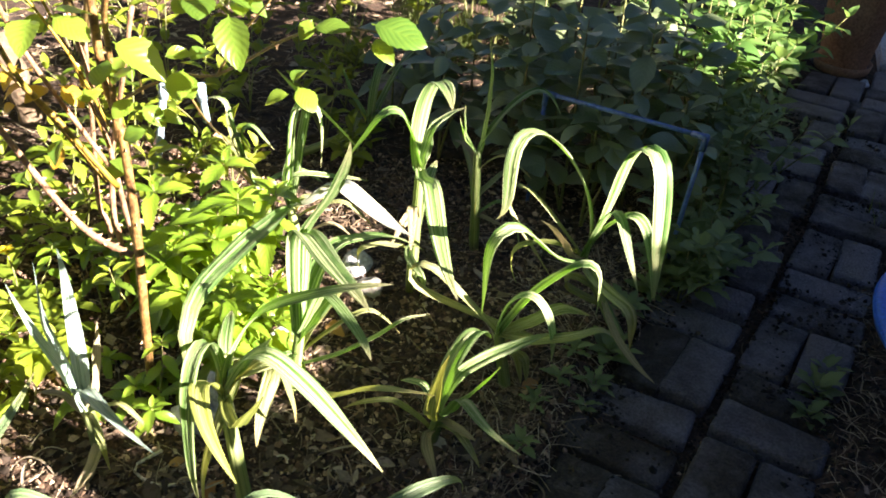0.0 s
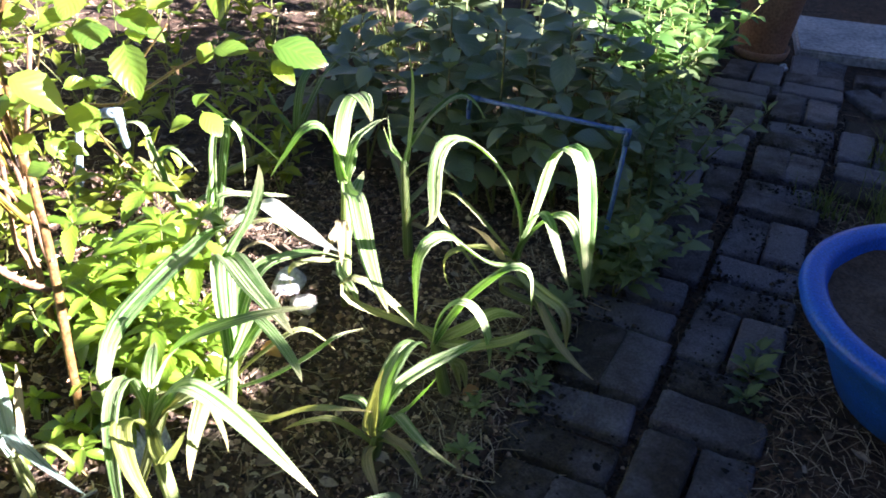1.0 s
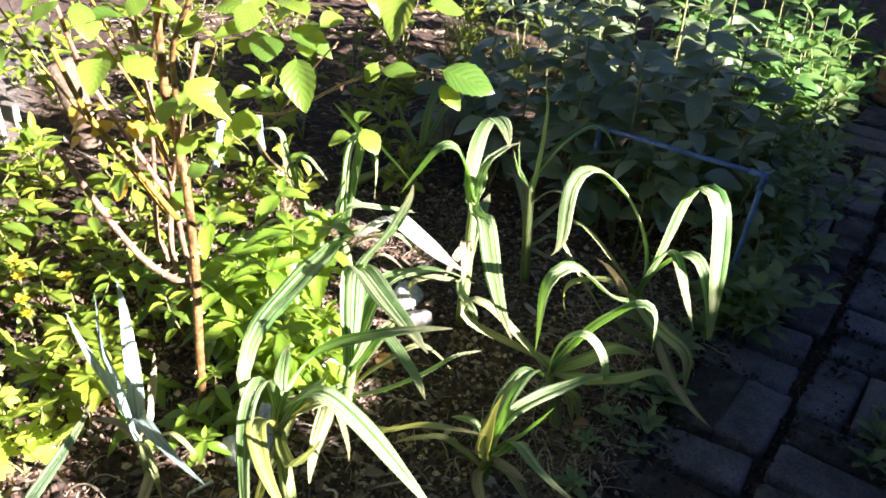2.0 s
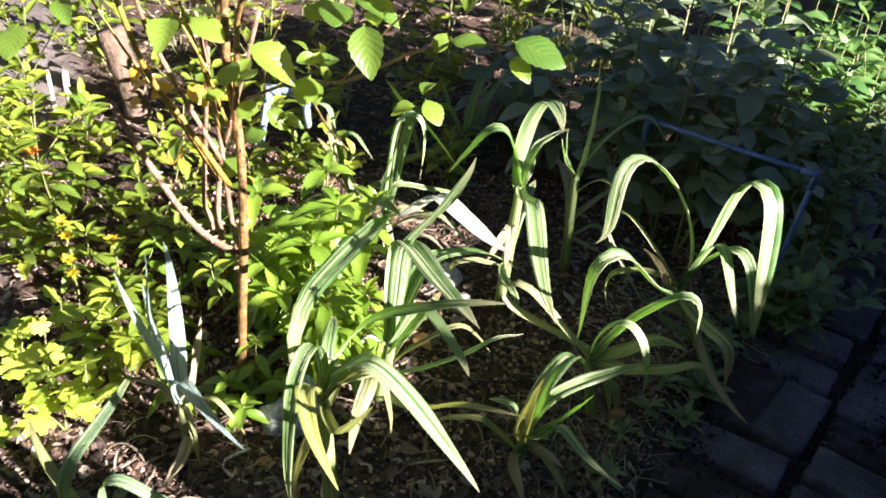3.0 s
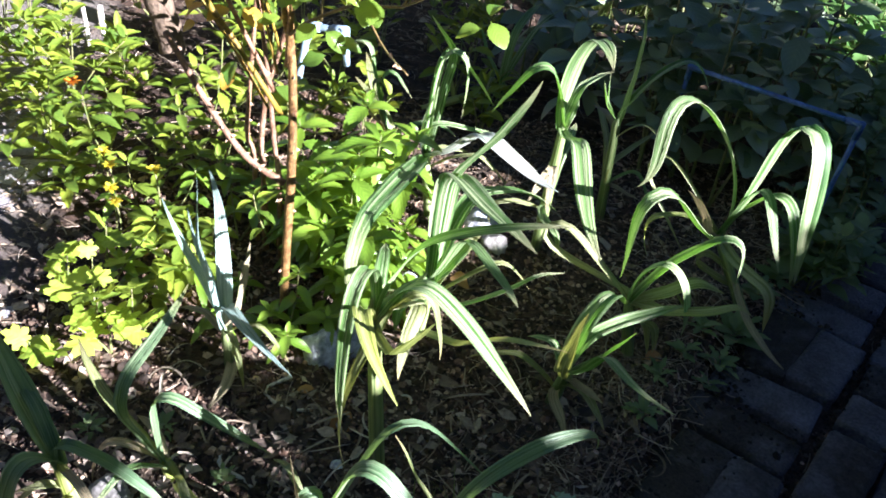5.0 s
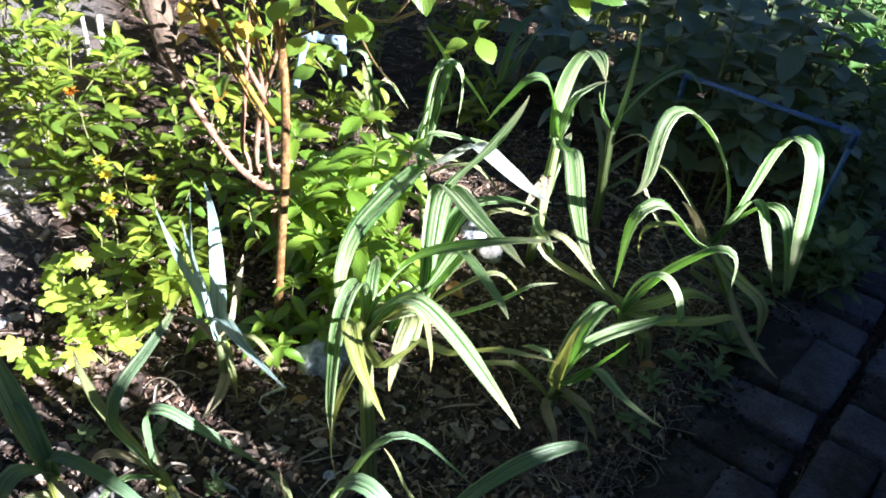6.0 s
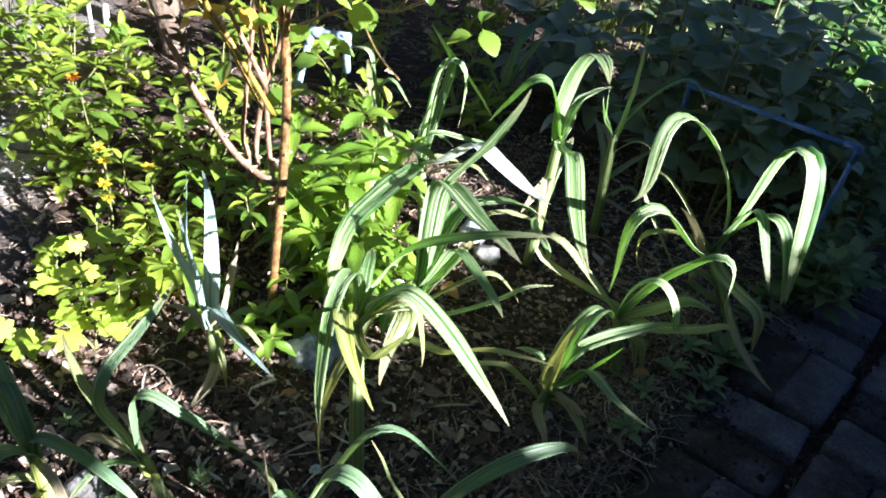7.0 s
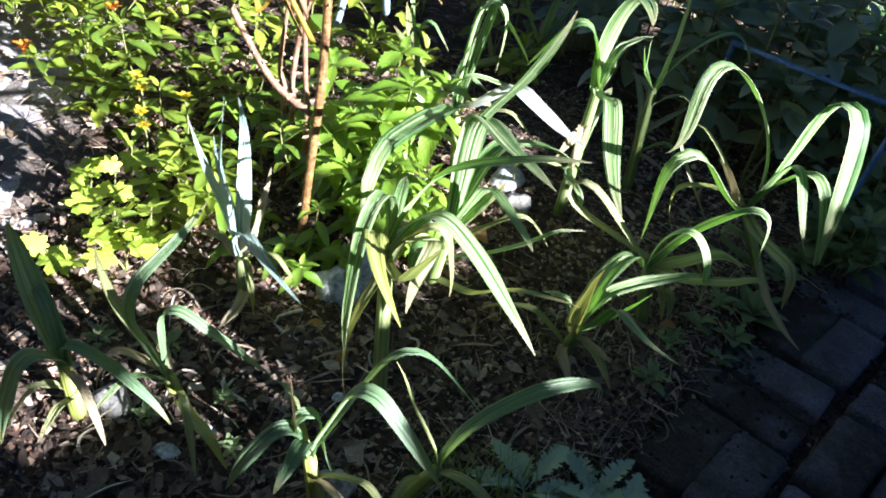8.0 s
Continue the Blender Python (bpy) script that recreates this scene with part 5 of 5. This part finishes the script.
def tub():
    ob = thing("planter_tub", 0.995, 1.206, bed_height(0.995, 1.206) - 0.004, "wide shallow bright blue plastic planter tub beside the path", "planter")
    v, f = lathe([(0.0, 0.0), (0.185, 0.0), (0.198, 0.008), (0.232, 0.08), (0.262, 0.150), (0.284, 0.162), (0.300, 0.176), (0.306, 0.192), (0.302, 0.204), (0.290, 0.209), (0.268, 0.208), (0.260, 0.203), (0.257, 0.198), (0.250, 0.15), (0.243, 0.13)], 72)
    part_me("shell", mesh_of("shell", v, f, M_BLUE), ob)
    rnd = random.Random(8)
    verts, faces = [(0, 0, 0.176)], []
    for i in range(1, 11):
        for k in range(48):
            a = 2 * math.pi * k / 48
            r = 0.2535 * i / 10
            x, y = r * math.cos(a), r * math.sin(a)
            verts.append((x, y, 0.174 + 0.02 * noise.noise(Vector((x * 14, y * 14, 3))) + rnd.uniform(-0.004, 0.004)))
    for k in range(48):
        faces.append((0, 1 + k, 1 + (k + 1) % 48))
    for i in range(9):
        for k in range(48):
            a, b = 1 + i * 48, 1 + (i + 1) * 48
            faces.append((a + k, b + k, b + (k + 1) % 48, a + (k + 1) % 48))
    part_me("soil_fill", mesh_of("soil_fill", verts, faces, M_SOILPOT), ob, None, "dry brown potting soil")


def terracotta_pot():
    ob = thing("flower_pot", 1.18, 3.10, bed_height(1.18, 3.10), "terracotta flower pot standing on its saucer", "flower pot")
    v, f = lathe([(r * 0.8, z) for r, z in [(0.0, 0.02), (0.10, 0.02), (0.104, 0.026), (0.15, 0.30), (0.152, 0.31), (0.168, 0.312), (0.172, 0.32), (0.176, 0.38), (0.170, 0.386), (0.160, 0.386), (0.154, 0.378), (0.14, 0.25)]], 48)
    part_me("body", mesh_of("body", v, f, M_TERRA), ob)
    v, f = lathe([(r * 0.8, z) for r, z in [(0.0, 0.0), (0.112, 0.0), (0.118, 0.006), (0.126, 0.034), (0.121, 0.036), (0.112, 0.012), (0.0, 0.012)]], 48)
    part_me("saucer", mesh_of("saucer", v, f, M_TERRA), ob)
    v, f = lathe([(r * 0.8, z) for r, z in [(0.0, 0.345), (0.08, 0.35), (0.149, 0.342)]], 48)
    part_me("soil_fill", mesh_of("soil_fill", v, f, M_SOILPOT), ob)


tub()
terracotta_pot()


def pipe_hoop(corners, r, mat, label):
    """A frame of straight pipe with elbow fittings at its corners."""
    base = Vector(corners[0])
    ob = thing("pipe_frame", base.x, base.y, base.z, label, "garden pipe", "pipe frames")
    P = [Vector(c) - base for c in corners]
    for a, b in zip(P[:-1], P[1:]):
        v, f, u = tube_data([a, a.lerp(b, 0.33), a.lerp(b, 0.66), b], r, 12)
        part_me("pipe", mesh_of("pipe", v, f, mat, True, u), ob)
    for p, a, b in zip(P[1:-1], P[:-2], P[2:]):
        for q in (a, b):
            d = (q - p).normalized()
            v, f, u = tube_data([p - d * r, p + d * 0.012, p + d * 0.030], r * 1.35, 12)
            part_me("elbow", mesh_of("elbow", v, f, mat, True, u), ob)


pipe_hoop([(0.40, 1.60, -0.02), (0.413, 1.574, 0.352), (0.10, 1.815, 0.306), (0.09, 1.83, -0.02)], 0.0050, M_PIPE, "blue plastic pipe frame with elbow joints among the beans")
pipe_hoop([(-0.79, 1.68, -0.02), (-0.743, 1.703, 0.274), (-0.655, 1.69, 0.284), (-0.65, 1.70, 0.2)], 0.0085, M_PIPE_W, "pale bluish plastic pipe frame behind the rose")


def rock(name, x, y, sx, sy, sz, seed, mat, label, group, rz=0.0):
    bm = bmesh.new()
    bmesh.ops.create_icosphere(bm, subdivisions=3, radius=1.0)
    for v in bm.verts:
        n1 = noise.noise(v.co * 1.1 + Vector((seed * 3.1, 0, 0))) * 0.35 + noise.noise(v.co * 2.7 + Vector((0, seed * 1.7, 0))) * 0.14 + noise.noise(v.co * 7 + Vector((0, 0, seed))) * 0.04
        v.co *= 1 + n1
        v.co = Vector((v.co.x * sx, v.co.y * sy, max(v.co.z, -0.55) * sz))
    ob = part(name, bm, mat, None, "", True)
    ob.matrix_basis = pose(x, y, bed_height(x, y) + sz * 0.30, 0, 0, rz)
    tagged(ob, label, "stone", group)


rock("white_stone", -0.430, 0.972, 0.037, 0.030, 0.044, 1, M_STONE, "rough whitish stone standing upright on the soil", "stones", 25)
rock("white_stone", -0.398, 1.000, 0.021, 0.019, 0.078, 2, M_STONE, "tall rough whitish stone standing on the soil", "stones")
rock("white_stone", -0.61, 0.61, 0.034, 0.024, 0.018, 3, M_ROCK, "flat grey-white stone half sunk in soil", "stones", -20)
rock("white_stone", -0.27, 0.61, 0.026, 0.022, 0.02, 4, M_ROCK, "small grey stone at a leek's foot", "stones")
rock("white_stone", -0.33, 0.75, 0.009, 0.009, 0.009, 5, M_STONE, "small bluish-white pebble on soil", "stones")
rock("white_stone", -0.26, 1.46, 0.035, 0.03, 0.032, 6, M_STONE, "pale stone among the leeks", "stones")
rock("white_stone", -0.22, 1.40, 0.028, 0.026, 0.022, 7, M_ROCK, "grey rounded stone among the leeks", "stones")
rock("white_stone", -0.35, 1.20, 0.022, 0.02, 0.025, 8, M_STONE, "pale stone among the leeks", "stones")
rock("grey_rock", -0.29, 2.30, 0.09, 0.07, 0.07, 9, M_ROCK, "large grey rock in shade behind the leeks", "stones", 15)
rock("white_stone", -0.50, 0.57, 0.018, 0.014, 0.008, 10, M_STONE, "flat pale stone chip on soil", "stones")
rock("white_stone", -0.47, 0.62, 0.016, 0.010, 0.008, 11, M_STONE, "flat pale stone chip on soil", "stones")
rock("white_stone", 1.22, 2.95, 0.016, 0.016, 0.016, 12, M_STONE, "small pale pebble by the flower pot", "stones")
rock("white_stone", 0.60, 1.08, 0.018, 0.014, 0.016, 13, M_ROCK, "pale brown pebble at the path's edge", "stones")


def wooden_post():
    ob = thing("wooden_post", -1.24, 1.98, bed_height(-1.24, 1.98) - 0.02, "short leaning weathered round wooden post", "post")
    path = smooth_path([(0, 0, 0), (-0.012, 0, 0.08), (-0.036, 0.0, 0.16), (-0.062, 0.0, 0.25)], 20)
    v, f, u = tube_data(path, [0.036 + 0.002 * math.sin(i * 1.1) for i in range(21)], 20)
    part_me("trunk", mesh_of("trunk", v, f, M_POST, True, u), ob)


wooden_post()


def stick(pts, r, mat, label, category="stick"):
    base = Vector(pts[0])
    v, f, u = tube_data(smooth_path([Vector(p) - base for p in pts], 8), r, 7)
    ob = new("stick", mesh_of("stick", v, f, mat, True, u))
    ob.location = base
    tagged(ob, label, category, "sticks")


stick([(-1.44, 1.96, 0.10), (-1.41, 1.92, 0.05), (-1.375, 1.89, 0.008)], 0.009, M_STICK, "bleached white stick leaning among herbs")
stick([(-1.50, 1.97, 0.09), (-1.46, 1.92, 0.04), (-1.43, 1.88, 0.006)], 0.006, M_STICK, "bleached white stick leaning among herbs")
stick([(-1.32, 1.47, 0.075), (-1.20, 1.50, 0.08), (-1.07, 1.46, 0.06)], 0.003, M_STICK, "thin dry stalk lying over herbs")
stick([(-0.46, 0.90, 0.02), (-0.49, 0.86, 0.016), (-0.44, 0.83, 0.02), (-0.40, 0.85, 0.014)], 0.003, M_STICK, "curled dry root on the soil")
stick([(-0.50, 0.73, 0.012), (-0.49, 0.70, 0.014), (-0.45, 0.69, 0.01), (-0.42, 0.67, 0.012)], 0.0035, M_STICK, "twisted dry root on the soil")
stick([(0.42, 1.80, 0.02), (0.50, 1.70, 0.012), (0.55, 1.64, 0.008)], 0.003, M_STICK, "dry twig at the path's edge")

DEAD = leaf_mesh("dead_leaf", M_BROWNLEAF, 1, 0.55, 10, 0.5, 0.3, 0.03, curl=-0.2)


def dead_leaf(x, y, z, az, pitch, roll, s, label):
    ob = new("dead_leaf", DEAD)
    ob.matrix_basis = aim(Vector((x, y, z)), az, pitch, roll, s)
    tagged(ob, label, "dead leaf", "dead leaves")


dead_leaf(0.275, 1.95, 0.27, 160, -70, 20, 0.06, "curled orange-brown dead leaf caught in the beans")
dead_leaf(-0.36, 0.80, 0.012, 20, 20, 25, 0.06, "rust-brown dead leaf on soil")
dead_leaf(-0.45, 0.875, 0.012, 80, 5, -15, 0.05, "orange-brown dead leaf on soil")
dead_leaf(-0.28, 1.27, 0.015, 130, 10, 25, 0.05, "rust-brown dead leaf on soil")
dead_leaf(0.10, 1.16, 0.012, 70, 10, 10, 0.045, "brown dead leaf at the bed's edge")


def flower(x, y, z, seed, r, mat, label):
    rnd = random.Random(seed)
    ob = thing("flower", x, y, bed_height(x, y), label, "flower", "flowers among the herbs")
    v, f, u = tube_data(smooth_path([(0, 0, 0), (0.004, 0.002, z * 0.6), (0, 0, z)], 5), 0.0015, 6)
    part_me("stem", mesh_of("stem", v, f, M_HERB_STEM, True, u), ob)
    petal = leaf_mesh("petal", mat, 1, 0.5, 6, 0.2, 0.3, waist=0.55, stalk=0.02)
    for i in range(13):
        part_me("petal", petal, ob, aim(Vector((0, 0, z)), i * 137.5, 15 + 4 * i + rnd.uniform(-8, 8), rnd.uniform(-15, 15), r * rnd.uniform(0.8, 1.1)))


for i, (x, y, z) in enumerate([(-0.93, 1.17, 0.14), (-0.85, 1.19, 0.14), (-0.92, 1.15, 0.10), (-0.99, 1.24, 0.12), (-0.90, 1.13, 0.09)]):
    flower(x, y, z, 600 + i, 0.016, M_YELLOW, "small yellow flower on a thin green stem")
flower(-1.30, 1.30, 0.08, 610, 0.026, M_ORANGE, "orange marigold flower at the herb bed's edge")
flower(-1.18, 1.44, 0.15, 611, 0.02, M_ORANGE, "small orange flower among herbs")


def shade_run(name, c0, c1, top, foot=-0.1):
    """An added, unseen run of upright overlapping boards, square to the sun, whose shade lies over the path and the
    beans.
    """
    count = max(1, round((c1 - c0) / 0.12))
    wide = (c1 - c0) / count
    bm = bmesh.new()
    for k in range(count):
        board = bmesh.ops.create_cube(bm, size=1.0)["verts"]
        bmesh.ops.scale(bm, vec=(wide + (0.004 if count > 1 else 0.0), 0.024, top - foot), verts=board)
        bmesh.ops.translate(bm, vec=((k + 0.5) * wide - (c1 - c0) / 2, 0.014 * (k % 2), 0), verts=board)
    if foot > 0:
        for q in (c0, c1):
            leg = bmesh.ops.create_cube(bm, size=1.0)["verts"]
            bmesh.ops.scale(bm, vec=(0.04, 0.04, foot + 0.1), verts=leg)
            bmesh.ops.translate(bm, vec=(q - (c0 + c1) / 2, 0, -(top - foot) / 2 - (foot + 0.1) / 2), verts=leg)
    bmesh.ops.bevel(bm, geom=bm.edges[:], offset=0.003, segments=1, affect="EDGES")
    ob = part(name, bm, M_SCREEN, None)
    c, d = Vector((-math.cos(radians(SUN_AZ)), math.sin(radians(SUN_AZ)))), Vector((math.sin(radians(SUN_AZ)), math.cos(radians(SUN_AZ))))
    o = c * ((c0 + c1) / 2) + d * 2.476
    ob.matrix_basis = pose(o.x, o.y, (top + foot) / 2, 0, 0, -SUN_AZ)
    tagged(ob, "unseen boards of uneven height added to cast shade", "fence", kind="structure")


# added out of view; each top is set by where its shade should end
SHADE_TOPS = [(-2.5, 0.20, 1.365), (0.20, 0.39, 1.335), (0.39, 0.44, 1.27), (0.44, 0.51, 1.395), (0.51, 0.545, 1.28), (0.545, 0.64, 1.41), (0.64, 0.70, 1.345), (0.70, 0.735, 1.44), (0.735, 0.775, 1.45), (0.775, 0.84, 1.52), (0.84, 1.0, 1.285), (1.0, 1.28, 1.318),
         (1.28, 1.46, 1.36), (1.46, 1.62, 1.80), (1.62, 2.28, 1.90), (2.28, 3.00, 1.30), (3.00, 6.5, 2.0)]
for i, (c0, c1, top) in enumerate(SHADE_TOPS):
    shade_run("fence_%d" % (i + 1), c0, c1, top)
# raised panel on legs, added only to shade the front leeks' upper leaves
shade_run("fence_rail", -0.1, 0.37, 1.68, 1.42)


# unseen dark walls added round the garden to hold back sky light
def sky_screen(name, x, y, length, rz):
    bm = bmesh.new()
    bmesh.ops.create_cube(bm, size=1.0)
    bmesh.ops.scale(bm, vec=(length, 0.2, 2.9), verts=bm.verts)
    ob = part(name, bm, M_SCREEN, None)
    ob.matrix_basis = pose(x, y, 1.43, 0, 0, rz)
    tagged(ob, "plain dark wall added out of view to cut sky light", "wall", kind="structure")


sky_screen("wall_south", -1.6, -2.4, 8.8, 0)
sky_screen("wall_west", -15.0, 6.0, 30.0, 90)
sky_screen("wall_north_3", -4.0, 18.0, 24.0, 0)


# ---- paving ----
def slab(x, y, sx, sy, rz, label):
    bm = bmesh.new()
    bmesh.ops.create_cube(bm, size=1.0)
    bmesh.ops.scale(bm, vec=(sx, sy, 0.05), verts=bm.verts)
    bmesh.ops.bevel(bm, geom=bm.edges[:], offset=0.008, segments=2, affect="EDGES")
    ob = part("paving_slab", bm, M_SLAB, None)
    ob.matrix_basis = pose(x, y, -0.014, 0, 0, rz)
    tagged(ob, label, "paving slab", kind="structure")


slab(1.60, 3.22, 0.50, 0.42, -14, "weathered grey concrete paving slab")
slab(2.14, 3.10, 0.50, 0.42, -14, "weathered grey concrete paving slab")


def brick_mesh(seed, w, l, mat=M_BRICK):
    """A worn brick: slightly domed top with dips, rounded chipped rim, upright sides."""
    rnd = random.Random(seed)
    nx, ny = 8, 14
    verts, faces = [], []
    off = Vector((seed * 1.37, seed * 0.71, 0))
    for j in range(ny + 1):
        for i in range(nx + 1):
            a, b = i / nx * 2 - 1, j / ny * 2 - 1
            sx, sy = math.copysign(abs(a) ** 0.6, a), math.copysign(abs(b) ** 0.6, b)
            x, y = sx * w / 2, sy * l / 2
            rim = min(w / 2 - abs(x), l / 2 - abs(y))
            n1 = noise.noise(Vector((x * 30, y * 30, 0)) + off)
            if abs(a) > 0.99 or abs(b) > 0.99:
                e = noise.noise(Vector((x * 45, y * 45, 3)) + off) * 0.005 + (0.004 if abs(a) > 0.99 and abs(b) > 0.99 else 0)
                x -= math.copysign(e if abs(a) > 0.99 else 0, a)
                y -= math.copysign(e if abs(b) > 0.99 else 0, b)
                z = -0.005
            else:
                z = -0.0022 * max(0, 1 - rim / 0.006) + n1 * 0.0030 + noise.noise(Vector((x * 90, y * 90, 7)) + off) * 0.0016 - 0.0006 * (a * a + b * b)
            verts.append((x, y, z))
    k = nx + 1
    for j in range(ny):
        for i in range(nx):
            q = j * k + i
            faces.append((q, q + 1, q + k + 1, q + k))
    ring = [i for i in range(k)] + [j * k + nx for j in range(1, ny + 1)] + [ny * k + i for i in range(nx - 1, -1, -1)] + [j * k for j in range(ny - 1, 0, -1)]
    o = len(verts)
    for r in ring:
        verts.append((verts[r][0], verts[r][1], -0.06))
    for q in range(len(ring)):
        q2 = (q + 1) % len(ring)
        faces.append((ring[q2], ring[q], o + q, o + q2))
    return mesh_of("brick", verts, faces, mat, True)


def brick_path():
    pav = thing("pavement", PATH_O.x, PATH_O.y, 0, "dark worn brick path laid in basketweave with soil joints", "brick path", kind="structure")
    kinds = [brick_mesh(700 + i, CELL / 2 - 0.012 - 0.001 * (i % 4), CELL - 0.016 - 0.002 * (i % 5)) for i in range(16)]
    rnd = random.Random(77)
    for iu in range(-9, 10):
        for iv in range(0, 3 if iu > 2 else 2):
            upright = (iu + iv) % 2 == 0
            for k in (-1, 1):
                u, v = (iu + 0.5) * CELL, iv * CELL
                if upright:
                    v += k * 0.047 - (0.020 if iv else 0.006)
                else:
                    u += k * CELL / 4
                    v -= 0.0135 if iv else 0.025
                if (iu > 5 and iv == 0 and k < 0 and rnd.random() < 0.5) or (iv == 2 and rnd.random() < 0.25):
                    continue
                p = PU * u + PV * v
                a = PATH_A - 90 if upright else PATH_A
                p += PU * (rnd.uniform(-0.004, 0.004) + (-0.035 if iv else 0.008)) + PV * rnd.uniform(-0.005, 0.005)
                m = pose(p.x, p.y, rnd.uniform(-0.007, 0.006), rnd.uniform(-1.8, 1.8), rnd.uniform(-1.6, 1.6), a + rnd.uniform(-3.2, 3.2))
                part_me("brick", rnd.choice(kinds), pav, m)
    for x, y, a in ((1.17, 2.53, 12), (1.05, 2.72, 75), (1.2, 2.70, 80), (1.42, 2.66, 10)):
        part_me("brick", rnd.choice(kinds), pav, pose(x - PATH_O.x, y - PATH_O.y, -0.006, 0.8, -0.6, a))


brick_path()


def old_path():
    """The dusty path on the far side of the herbs, half buried in litter."""
    pav = thing("pavement", -1.1, 1.08, 0, "pale dusty old brick path half covered with wood chips", "brick path", kind="structure")
    kinds = [brick_mesh(730 + i, 0.115, 0.225, M_OLDBRICK) for i in range(4)]
    rnd = random.Random(78)
    a = radians(24)
    for i in range(-4, 5):
        for j in range(-5, 6):
            u, v = (i + (0.5 if j % 2 else 0)) * 0.236, j * 0.126
            x, y = -1.1 + u * math.cos(a) - v * math.sin(a), 1.08 + u * math.sin(a) + v * math.cos(a)
            w = x + 0.44 * y
            if not -1.15 < w < (-0.56 if y > 0.98 else -0.47) or not 0.5 < y < 1.9:
                continue
            part_me("brick", rnd.choice(kinds), pav, pose(x + 1.1, y - 1.08, rnd.uniform(-0.004, 0.006), rnd.uniform(-1.5, 1.5), rnd.uniform(-1.5, 1.5), -66 + rnd.uniform(-3, 3)))


old_path()
scatter_bits("wood_chips", 1500, 9, ((-1.6, -0.7), (0.5, 1.6)), M_CHIP, flake, "pale wood chips scattered over the old path", "wood chips", lambda x, y: (1.0 if x + 0.44 * y < -0.5 else 0.15) * (1.0 if noise.noise(Vector((x * 5, y * 5, 8))) > -0.05 else 0.12))
